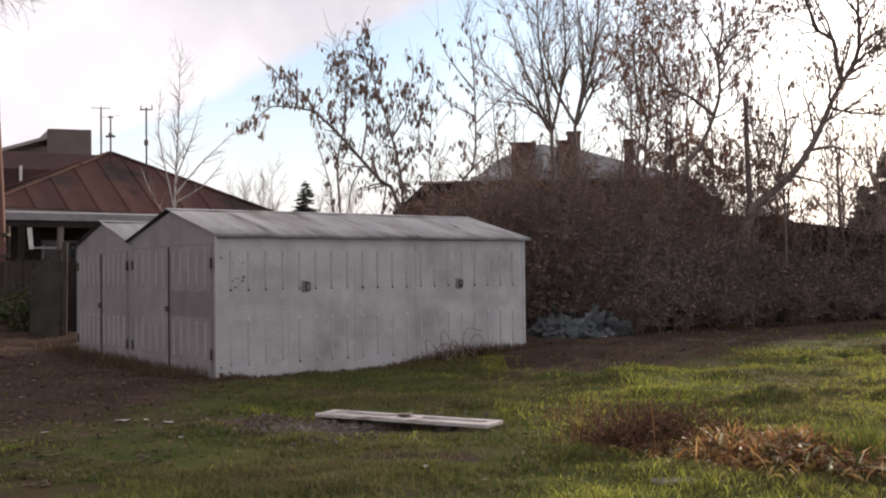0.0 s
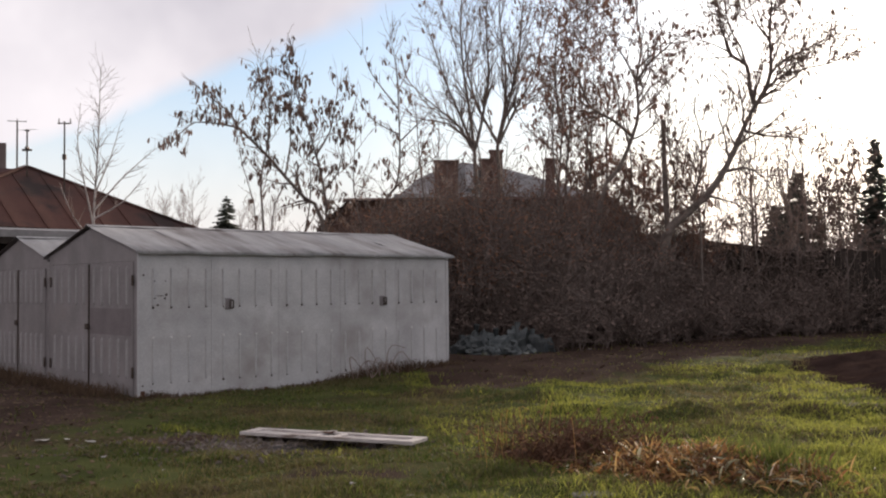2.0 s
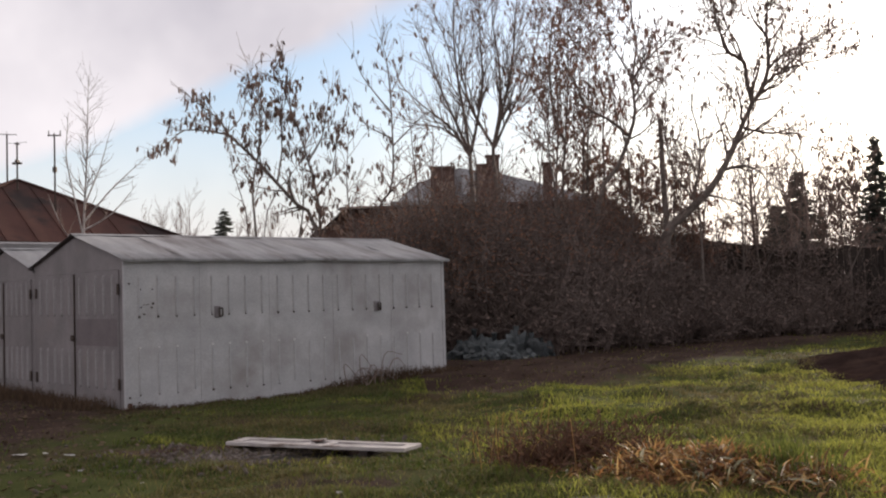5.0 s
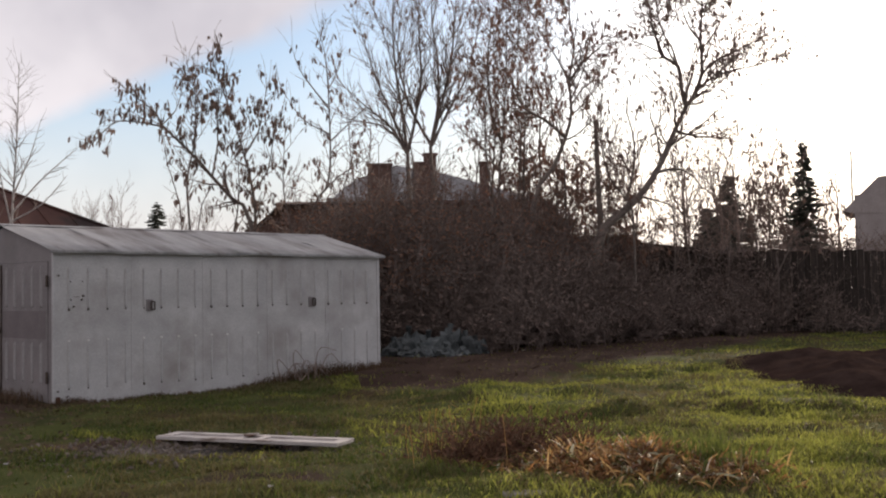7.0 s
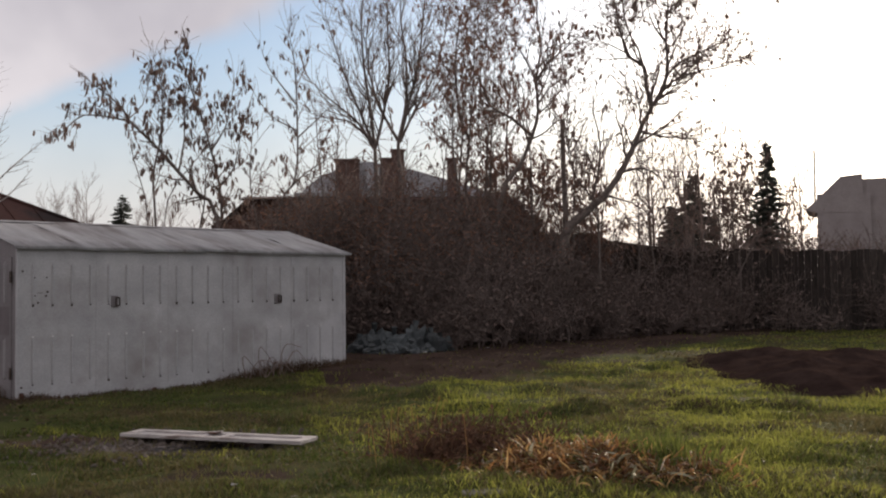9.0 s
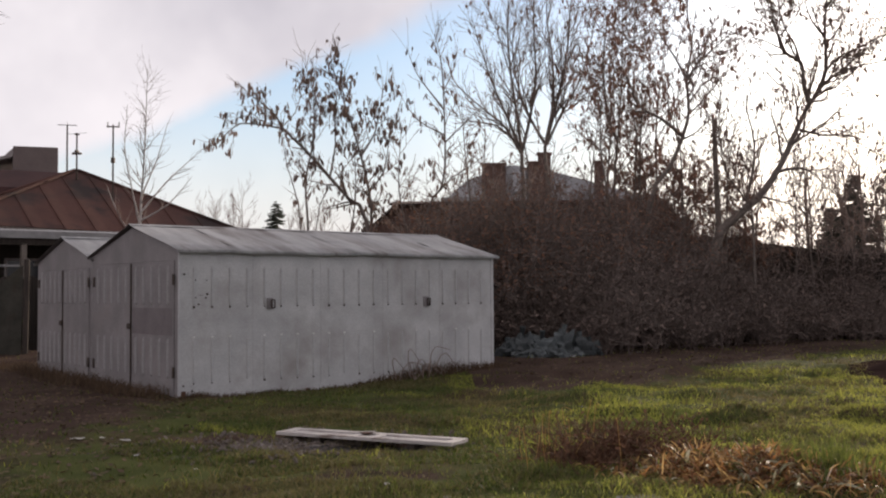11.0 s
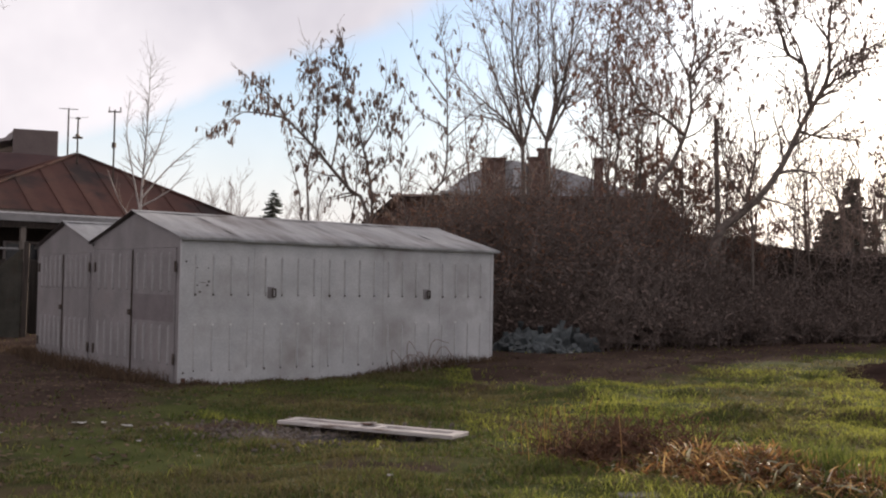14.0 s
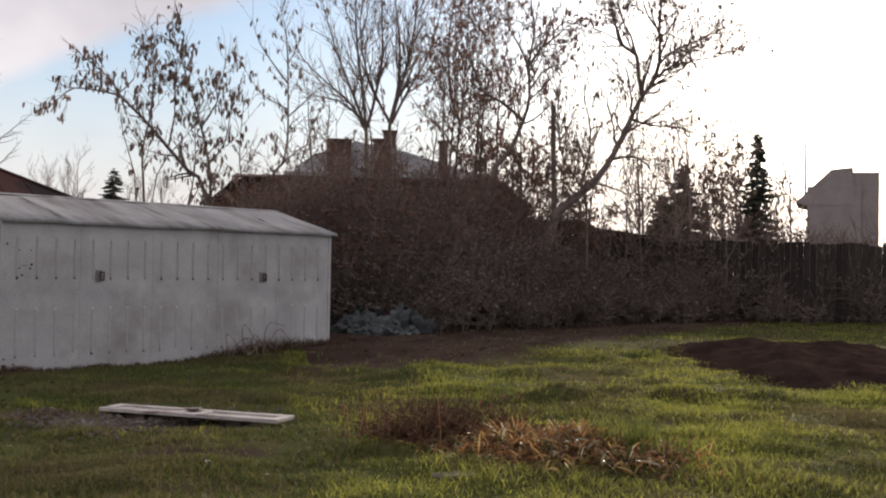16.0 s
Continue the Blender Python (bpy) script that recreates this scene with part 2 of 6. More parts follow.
M_WITHERED = material("withered_grass", (0.06, 0.038, 0.026), (0.13, 0.085, 0.052), 4, 0.9, 0, 0, 40, through_light=0.2, islands=True)
# lit and shaded lawn tones: sunlight and shade put into the blade colour
M_GRASS_SUNLIT = material("sunlit_painted_grass", (0.135, 0.155, 0.03), (0.31, 0.32, 0.072), 4, 0.85, 0, 0, 40, through_light=0.62, islands=True)
M_GRASS_SHADED = material("shade_painted_grass", (0.036, 0.055, 0.012), (0.09, 0.12, 0.022), 4, 0.7, 0, 0, 40, through_light=0.4, islands=True)
M_RUSTGRASS = material("rusty_dead_grass", (0.14, 0.062, 0.028), (0.36, 0.17, 0.066), 4, 0.8, 0, 0, 40, through_light=0.5, islands=True)
M_EARTH = material("dark_loose_earth", (0.022, 0.014, 0.012), (0.042, 0.028, 0.024), 3, 1.0, 0.5, 0, 25, gloss=0.0)
M_GRAVEL = material("grey_gravel", (0.085, 0.068, 0.058), (0.20, 0.165, 0.145), 12, 0.95, 0.3, 0, 60, spread=0.3)
M_BAG = material("teal_grey_plastic", (0.022, 0.028, 0.03), (0.09, 0.10, 0.102), 5, 0.65, 0.1, 0, 30, spread=0.5)
M_LITTER = material("pale_litter", (0.2, 0.19, 0.18), (0.36, 0.345, 0.33), 8, 0.6, 0.1)
M_WHITE_PAINT = material("old_white_paint", (0.5, 0.49, 0.47), (0.7, 0.69, 0.67), 5, 0.7, 0.1)
M_RED_BRICK = material("brick_red_wash", (0.15, 0.06, 0.046), (0.25, 0.10, 0.078), 3, 0.9, 0.2, 0, 30)
M_CONCRETE = material("concrete", (0.12, 0.112, 0.105), (0.21, 0.195, 0.185), 4, 0.9, 0.2)
# near-black that paints the shadow in the pit
M_PIT_SHADOW = material("pit_shadow_black", (0.012, 0.010, 0.009), (0.03, 0.025, 0.022), 8, 0.8, 0.3)


def ground_material():
    m = bpy.data.materials.new("turf_and_dirt")
    m.use_nodes = True
    nt = m.node_tree
    N, L = nt.nodes.new, nt.links.new
    bsdf = nt.nodes["Principled BSDF"]
    att = N("ShaderNodeAttribute")
    att.attribute_name = "dirt"
    tc = N("ShaderNodeTexCoord")

    def noise_at(scale, detail=6.0, rough=0.62):
        n = N("ShaderNodeTexNoise")
        n.inputs["Scale"].default_value, n.inputs["Detail"].default_value, n.inputs["Roughness"].default_value = scale, detail, rough
        L(tc.outputs["Object"], n.inputs["Vector"])
        return n

    def blend(fac, a, b, lo=0.35, hi=0.65):
        r = N("ShaderNodeMapRange")
        L(fac, r.inputs["Value"])
        r.inputs["From Min"].default_value, r.inputs["From Max"].default_value = lo, hi
        x = N("ShaderNodeMix")
        x.data_type = "RGBA"
        L(r.outputs[0], x.inputs[0])
        for s, c in ((6, a), (7, b)):
            if isinstance(c, tuple):
                x.inputs[s].default_value = (*c, 1)
            else:
                L(c, x.inputs[s])
        return x.outputs[2]

    turf = blend(noise_at(1.3).outputs["Fac"], (0.034, 0.044, 0.014), (0.066, 0.072, 0.024))
    turf = blend(noise_at(0.55).outputs["Fac"], turf, (0.06, 0.042, 0.026), 0.48, 0.62)
    soil = blend(noise_at(1.1).outputs["Fac"], (0.032, 0.021, 0.017), (0.064, 0.043, 0.034))
    soil = blend(noise_at(14).outputs["Fac"], soil, (0.08, 0.05, 0.035), 0.55, 0.8)
    wob = N("ShaderNodeMath")
    wob.operation = "MULTIPLY_ADD"
    L(noise_at(2.2, 8).outputs["Fac"], wob.inputs[0])
    wob.inputs[1].default_value = 0.7
    L(att.outputs["Fac"], wob.inputs[2])
    colour = blend(wob.outputs[0], turf, soil, 0.75, 0.98)
    ash = N("ShaderNodeAttribute")
    ash.attribute_name = "ash"
    ash_wob = N("ShaderNodeMath")
    ash_wob.operation = "MULTIPLY_ADD"
    L(noise_at(3.1, 8).outputs["Fac"], ash_wob.inputs[0])
    ash_wob.inputs[1].default_value = 0.7
    L(ash.outputs["Fac"], ash_wob.inputs[2])
    colour = blend(ash_wob.outputs[0], colour, blend(noise_at(6.0).outputs["Fac"], (0.11, 0.092, 0.082), (0.21, 0.185, 0.17)), 0.75, 1.0)
    speck = noise_at(90, 3)
    x = N("ShaderNodeMix")
    x.data_type, x.blend_type = "RGBA", "MULTIPLY"
    x.inputs[0].default_value = 0.6
    L(colour, x.inputs[6])
    r = N("ShaderNodeMapRange")
    L(speck.outputs["Fac"], r.inputs["Value"])
    r.inputs["From Min"].default_value, r.inputs["From Max"].default_value, r.inputs["To Min"].default_value, r.inputs["To Max"].default_value = 0.3, 0.7, 0.3, 1.5
    L(r.outputs[0], x.inputs[7])
    L(x.outputs[2], bsdf.inputs["Base Color"])
    bsdf.inputs["Roughness"].default_value = 0.95
    bsdf.inputs["Specular IOR Level"].default_value = 0.02
    bp = N("ShaderNodeBump")
    bp.inputs["Strength"].default_value, bp.inputs["Distance"].default_value = 0.35, 0.03
    L(noise_at(22, 6).outputs["Fac"], bp.inputs["Height"])
    L(bp.outputs[0], bsdf.inputs["Normal"])
    return m


M_GROUND = ground_material()


# ---- small builders ----
def mesh_of(name, bm):
    me = bpy.data.meshes.new(name)
    bm.to_mesh(me)
    bm.free()
    return me


def part(name, bm, mat, parent, label=""):
    ob = new(name, mesh_of(name, bm))
    ob.data.materials.append(mat)
    ob.parent = parent
    if label:
        ob["label"] = label
    return ob


def raw(name, verts, faces, mat, parent=None, label="", smooth=False):
    me = bpy.data.meshes.new(name)
    me.from_pydata(verts, [], faces)
    me.materials.append(mat)
    if smooth:
        me.polygons.foreach_set("use_smooth", [True] * len(me.polygons))
    ob = new(name, me)
    ob.parent = parent
    if label:
        ob["label"] = label
    return ob


def thing(name, m, label, category, group="", kind=""):
    e = new(name)
    e.empty_display_size = 0.2
    e.matrix_world = m
    return tagged(e, label, category, group, kind)


def box(bm, x0, x1, y0, y1, z0, z1, bevel=0.0):
    vs = [bm.verts.new((x, y, z)) for z in (z0, z1) for x, y in ((x0, y0), (x1, y0), (x1, y1), (x0, y1))]
    made = [bm.faces.new([vs[i] for i in q]) for q in ((3, 2, 1, 0), (4, 5, 6, 7), (0, 1, 5, 4), (1, 2, 6, 5), (2, 3, 7, 6), (3, 0, 4, 7))]
    if bevel:
        bmesh.ops.bevel(bm, geom=list({e for f in made for e in f.edges}), offset=bevel, segments=1, affect="EDGES")
    return bm


def boxed(x0, x1, y0, y1, z0, z1, bevel=0.0):
    return box(bmesh.new(), x0, x1, y0, y1, z0, z1, bevel)


def slab(bm, corners, thick):
    """A sheet through four corners, given a thickness along its normal."""
    c = [Vector(p) for p in corners]
    n = (c[1] - c[0]).cross(c[-1] - c[0]).normalized() * thick
    a, b = [bm.verts.new(p) for p in c], [bm.verts.new(p - n) for p in c]
    k = len(c)
    bm.faces.new(a)
    bm.faces.new(b[::-1])
    for i in range(k):
        bm.faces.new((a[i], b[i], b[(i + 1) % k], a[(i + 1) % k]))
    return bm


def rod(bm, p, q, r0, r1=None, sides=8):
    p, q = Vector(p), Vector(q)
    r1 = r0 if r1 is None else r1
    d = (q - p).normalized()
    s = d.orthogonal().normalized()
    t = d.cross(s)
    rings = []
    for c, r in ((p, r0), (q, r1)):
        rings.append([bm.verts.new(c + (s * math.cos(a) + t * math.sin(a)) * r) for a in (2 * math.pi * i / sides for i in range(sides))])
    for i in range(sides):
        bm.faces.new((rings[0][i], rings[0][(i + 1) % sides], rings[1][(i + 1) % sides], rings[1][i]))
    bm.faces.new(rings[0][::-1])
    bm.faces.new(rings[1])
    return bm


HUMMOCKS = [(random.Random(i).uniform(0.6, 8.5), random.Random(i + 50).uniform(10.8, 17.5), random.Random(i + 90).uniform(0.25, 0.6), random.Random(i + 130).uniform(0.04, 0.11)) for i in range(34)]


def pocket(x, y):
    """Height of the ground."""
    h = 0.042 * max(0.0, min(y, 40.0) - 16.0)
    h *= 1.0 / (1.0 + math.exp(min(60.0, (x + 2.0) / 2.5))) * 0.85 + 0.15
    lift = min(1.0, max(0.0, (y - 15.0) / 3.2)) * min(1.0, max(0.0, (x + 3.0) / 3.0))
    h += 0.12 * lift * lift * (3 - 2 * lift)
    h += 0.05 * noise.noise((x * 0.35, y * 0.35, 3.0)) + 0.045 * noise.noise((x * 1.1, y * 1.5, 7.0)) + 0.028 * noise.noise((x * 2.6, y * 3.1, 1.0))
    h -= 0.10 * math.exp(-(((x + 0.42) / 0.55) ** 2 + ((y - 9.68) / 0.3) ** 2))
    h += 0.11 * math.exp(-(((x - 3.5) / 0.36) ** 2 + ((y - 11.4) / 0.26) ** 2))
    h += 0.07 * math.exp(-(((x - 2.35) / 0.4) ** 2 + ((y - 11.9) / 0.25) ** 2))
    gx, gy = (x + 3.15) * 0.7966 + (y - 14.59) * 0.6045, -(x + 3.15) * 0.6045 + (y - 14.59) * 0.7966
    if -2 < gx < 7 and -3 < gy < 7:
        h -= 0.05 * math.exp(-(max(0.0, -gy) / 0.9) ** 2 - (max(0.0, -gx) / 0.9) ** 2 - (max(0.0, gx - 5.7) / 0.6) ** 2)
    if -1 < x < 10 and 9 < y < 19:
        for cx, cy, r, k in HUMMOCKS:
            d = ((x - cx) / r) ** 2 + ((y - cy) / (r * 0.55)) ** 2
            if d < 6:
                h += k * math.exp(-d)
    return h


def dirt_at(x, y):
    """How bare the ground is: the trodden yard beside the garages, the pit, the bed under the thicket."""
    def soft(v):
        return 1 / (1 + math.exp(-max(-60.0, min(60.0, v))))
    yard = soft((-2.9 - x - 0.12 * (y - 12.0)) * 1.3)
    front = soft((y - 10.6) * 1.5) if x < -1 else 1.0
    d = yard * (0.62 + 0.38 * front)
    d = max(d, math.exp(-(((x + 1.0) / 1.3) ** 2 + ((y - 10.1) / 0.8) ** 2)) * 1.0)
    d = max(d, 0.9 * soft((y - (max(14.2, 12.2 + x) if x > 0.9 else 60)) * 1.6))
    d = max(d, 0.75 * math.exp(-(((x + 0.3) / 0.9) ** 2 + ((y - 8.0) / 0.35) ** 2)))
    d = max(d, 0.7 * math.exp(-(((x + 3.6) / 0.8) ** 2 + ((y - 7.6) / 0.5) ** 2)))
    d = max(d, 0.3 * math.exp(-(((x - 5.4) / 0.9) ** 2 + ((y - 11.6) / 0.4) ** 2)))
    return d


def build_ground():
    xs = np.concatenate([[-900, -500, -260, -140, -80, -55, -40, -30, -24, -20], np.arange(-17, 15.01, 0.16), [17, 20, 25, 32, 42, 60, 90, 150, 280, 520, 900]])
    ys = np.concatenate([[-900, -400, -150, -60, -25, -10, -4, 0, 3], np.arange(5, 30.01, 0.16), [32, 34, 37, 41, 47, 55, 66, 80, 110, 160, 260, 480, 900, 1800]])
    verts, bare = [], []
    for y in ys:
        for x in xs:
            verts.append((float(x), float(y), pocket(x, y)))
            bare.append(dirt_at(x, y))
    w = len(xs)
    faces = [(j * w + i, j * w + i + 1, (j + 1) * w + i + 1, (j + 1) * w + i) for j in range(len(ys) - 1) for i in range(w - 1)]
    ob = raw("ground", verts, faces, M_GROUND, smooth=True)
    att = ob.data.attributes.new("dirt", "FLOAT", "POINT")
    att.data.foreach_set("value", bare)
    ash = ob.data.attributes.new("ash", "FLOAT", "POINT")
    ash.data.foreach_set("value", [max(math.exp(-(((v[0] + 1.0) / 0.8) ** 2 + ((v[1] - 9.95) / 0.5) ** 2)), 0.8 * math.exp(-(((v[0] + 7.9) / 2.0) ** 2 + ((v[1] - 14.8) / 0.95) ** 2))) for v in verts])
    return tagged(ob, "uneven mown turf with bare trodden earth", "ground", kind="structure")


build_ground()

# ---- the sheet-metal garages ----
YARD = 37.19  # the plots all run this way
GARAGE = pose(-3.15, 14.59, 0, 0, 0, YARD)


def rib_mesh(h, w, d):
    """One pressed rib with pointed ends, standing on the wall y = 0 and out towards -y."""
    bm = bmesh.new()
    prof = [(-w, 0), (-w * 0.35, -d), (w * 0.35, -d), (w, 0)]
    lo, hi = [[bm.verts.new((x, y, z)) for x, y in prof] for z in (0.04, h - 0.04)]
    b, t = bm.verts.new((0, 0, 0)), bm.verts.new((0, 0, h))
    for k in range(3):
        bm.faces.new((lo[k], lo[k + 1], hi[k + 1], hi[k]))
        bm.faces.new((b, lo[k + 1], lo[k]))
        bm.faces.new((t, hi[k], hi[k + 1]))
    return mesh_of("rib", bm)


def ribs(parent, mesh, mat, places):
    if not mesh.materials:
        mesh.materials.append(mat)
    for m in places:
        r = new("rib", mesh)
        r.parent = parent
        r.matrix_local = m


def garage(m, L, W, eave, ridge, label, hooks, seed):
    rng = random.Random(seed)
    g = thing("garage", m, label, "garage", "metal garages")
    T, h = 0.02, W / 2
    rib_x = [0.22 + 0.272 * i for i in range(int((L - 0.3) / 0.272) + 1)]
    for y, name in ((0.0, "side_wall"), (W, "side_wall")):
        bm = boxed(0.03, L, min(y, y + (T if y == 0 else -T)), max(y, y + (T if y == 0 else -T)), -0.12, eave)
        if y == 0:
            # folded edges of the five wall sheets, the corner angle and the foot rail
            for k in range(1, 5):
                part("seam", boxed(L * k / 5 - 0.012, L * k / 5 + 0.012, -0.007, 0.0, 0.02, eave - 0.03), M_SIDE, g)
            part("corner_angle", boxed(L - 0.05, L + 0.004, -0.012, 0.0, -0.1, eave), M_SIDE, g)
            part("corner_angle", boxed(0.0, 0.03, -0.012, 0.03, -0.1, eave), M_SIDE, g)
        wall = part(name, bm, M_SIDE, g, "pale grey painted sheet steel with pressed ribs")
        if y == 0:
            ribs(wall, rib_mesh(0.56, 0.017, 0.026), M_SIDE, [pose(x, 0, 1.185) for x in rib_x])
            ribs(wall, rib_mesh(0.61, 0.017, 0.020), M_SIDE, [pose(x, 0, 0.15) for x in rib_x])
    if hooks:
        bm, pale = bmesh.new(), bmesh.new()
        for x in rib_x:
            for z in (1.185, 0.145):
                if rng.random() < 0.9:
                    s = rng.uniform(0.006, 0.013)
                    box(bm, x - s, x + s, -0.014, 0.0, z - s * 1.6, z + s)
            if rng.random() < 0.7:
                box(pale, x - 0.014, x + 0.014, -0.016, 0.0, 0.76, 0.785)
        # dark dots at the rib ends: shadow in the rivet holes, done in colour
        tagged(part("rivet_hole", bm, M_DARK_IRON, g, "dark dots painted for shaded rivet holes"), kind="stuff")
        tagged(part("weld_spot", pale, M_WHITE_PAINT, g), kind="stuff")
        bm = bmesh.new()
        for x, z in ((0.08, 1.63), (0.22, 1.61), (0.24, 1.55), (0.41, 1.55), (0.42, 1.36), (0.40, 1.31), (0.25, 1.31), (0.29, 1.22), (0.07, 0.12), (0.2, 0.05)):
            r = rng.uniform(0.010, 0.02)
            rod(bm, (x, 0.004, z), (x, -0.0125, z), r, r * 0.8, 7)
        rod(bm, (0.27, -0.006, 1.345), (0.37, -0.006, 1.35), 0.004, 0.004, 4)
        tagged(part("punched_hole", bm, M_DARK_IRON, g, "dark punched holes"), kind="stuff")
        for x in (1.40, 4.23):
            bm = boxed(x - 0.055, x + 0.045, -0.016, 0.0, 1.14, 1.30, 0.004)
            plate = part("bracket", bm, M_DOOR, g, "grey steel lifting bracket")
            bm = bmesh.new()
            ring = [(x + 0.0, 1.16), (x - 0.0, 1.27), (x + 0.055, 1.27), (x + 0.055, 1.16)]
            for i in range(4):
                a, b = ring[i], ring[(i + 1) % 4]
                rod(bm, (a[0], -0.045, a[1]), (b[0], -0.045, b[1]), 0.010, 0.010, 6)
            part("shackle", bm, M_DARK_IRON, plate, "dark iron shackle")
        bm = bmesh.new()
        for k in range(9):
            x = rng.uniform(0.05, L)
            box(bm, x, x + rng.uniform(0.02, 0.12), -0.0085, 0.0, -0.1, rng.uniform(-0.05, 0.0))
        box(bm, 0.04, 0.10, -0.0135, 0.0, -0.08, 0.05)
        tagged(part("rust_patch", bm, M_RUST, g, "rusted-through foot of the wall"), kind="stuff")
    bm = boxed(L - T, L, 0, W, -0.1, eave)
    bm2 = bmesh.new()
    a = [bm2.verts.new((x, y, z)) for x in (L - T, L) for y, z in ((0, eave), (W, eave), (h, ridge - 0.03))]
    for q in ((0, 1, 2), (5, 4, 3), (0, 3, 4, 1), (1, 4, 5, 2), (2, 5, 3, 0)):
        bm2.faces.new([a[i] for i in q])
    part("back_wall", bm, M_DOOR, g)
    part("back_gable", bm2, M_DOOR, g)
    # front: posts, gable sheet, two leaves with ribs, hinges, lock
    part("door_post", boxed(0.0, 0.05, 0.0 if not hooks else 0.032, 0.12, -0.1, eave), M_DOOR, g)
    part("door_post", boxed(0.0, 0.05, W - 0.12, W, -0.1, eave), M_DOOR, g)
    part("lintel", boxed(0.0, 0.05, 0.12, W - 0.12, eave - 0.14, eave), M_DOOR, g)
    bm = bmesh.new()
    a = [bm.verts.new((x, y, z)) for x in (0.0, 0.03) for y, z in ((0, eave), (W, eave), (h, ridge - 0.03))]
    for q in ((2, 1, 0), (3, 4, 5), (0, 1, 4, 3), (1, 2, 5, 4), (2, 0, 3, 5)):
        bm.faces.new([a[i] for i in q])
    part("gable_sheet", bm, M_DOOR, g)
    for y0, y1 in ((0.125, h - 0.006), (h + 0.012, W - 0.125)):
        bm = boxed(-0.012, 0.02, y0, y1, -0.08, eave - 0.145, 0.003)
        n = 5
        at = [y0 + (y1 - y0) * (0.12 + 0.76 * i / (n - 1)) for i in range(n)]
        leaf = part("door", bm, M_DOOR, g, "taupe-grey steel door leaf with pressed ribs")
        # ribs paler than the leaf: the light they catch is in their colour
        ribs(leaf, rib_mesh(0.57, 0.020, 0.024), M_RIB_HIGHLIGHT, [pose(-0.012, y, 1.20, 0, 0, -90) for y in at])
        ribs(leaf, rib_mesh(0.56, 0.020, 0.024), M_RIB_HIGHLIGHT, [pose(-0.012, y, 0.20, 0, 0, -90) for y in at])
        if hooks and y0 < h * 0.9:
            part("repair_patch", boxed(-0.0155, -0.012, y0 + 0.05, y1 - 0.04, 0.80, 1.17), M_PATCH, leaf, "mauve-grey primed repair patch")
        edge = y0 if y0 < h * 0.9 else y1
        for z in (1.56, 0.30):
            bm = boxed(-0.035, -0.012, edge - 0.025, edge + 0.015, z - 0.075, z + 0.075, 0.004)
            part("hinge", bm, M_DARK_IRON, leaf)
    bm = boxed(-0.03, -0.014, h - 0.015, h + 0.01, -0.06, eave - 0.16)
    part("meeting_strip", bm, M_DARK_IRON, g)
    bm = boxed(-0.05, -0.012, h + 0.01, h + 0.09, 0.86, 0.94, 0.006)
    box(bm, -0.055, -0.03, h - 0.05, h + 0.06, 0.885, 0.91)
    part("padlock", bm, M_DARK_IRON, g)
    # roof: two slopes of lapped sheets, slightly buckled, with a drip edge
    over, drop = 0.07, (ridge - eave) / h
    sheets = 6
    for sgn in (-1, 1):
        for k in range(sheets):
            bm = bmesh.new()
            xa, xb = -0.06 + (L + 0.13) * k / sheets, -0.06 + (L + 0.13) * (k + 1) / sheets + 0.03
            n = 5
            grid = []
            for i in range(n + 1):
                row = []
                for j in range(5):
                    s = j / 4 * (h + over)
                    x = xa + (xb - xa) * i / n
                    sag = 0.014 * noise.noise((x * 2.3 + seed, s * 2.0 + sgn * 7, k)) + (0.010 if j == 4 else 0) * noise.noise((x * 6, sgn, 4))
                    row.append(bm.verts.new((x, h + sgn * s, ridge - s * drop + 0.012 + sag + 0.004 * (k % 2))))
                grid.append(row)
            for i in range(n):
                for j in range(4):
                    q = (grid[i][j], grid[i + 1][j], grid[i + 1][j + 1], grid[i][j + 1])
                    bm.faces.new(q if sgn < 0 else q[::-1])
            for f in bm.faces:
                f.smooth = True
            for i in range(n):  # folded drip edge
                a, b = grid[i][4], grid[i + 1][4]
                c, d = bm.verts.new(a.co - Vector((0, 0, 0.035))), bm.verts.new(b.co - Vector((0, 0, 0.035)))
                bm.faces.new((a, b, d, c))
            bmesh.ops.recalc_face_normals(bm, faces=bm.faces)
            part("roof_sheet", bm, M_TIN, g, "stained grey tin sheet")
    bm = bmesh.new()
    slab(bm, [(-0.06, h - 0.07, ridge + 0.005), (L + 0.07, h - 0.07, ridge + 0.005), (L + 0.07, h, ridge + 0.032), (-0.06, h, ridge + 0.032)], 0.006)
    slab(bm, [(-0.06, h, ridge + 0.032), (L + 0.07, h, ridge + 0.032), (L + 0.07, h + 0.07, ridge + 0.005), (-0.06, h + 0.07, ridge + 0.005)], 0.006)
    part("ridge_cap", bm, M_TIN, g)
    return g


garage(GARAGE, 5.66, 3.10, 1.965, 2.365, "pale grey sheet-metal garage with taupe double doors and gabled tin roof", True, 1)
garage(GARAGE @ pose(0.02, 3.14, 0.0), 5.6, 2.56, 1.93, 2.31, "narrower taupe-grey metal garage beside the larger one", False, 2)


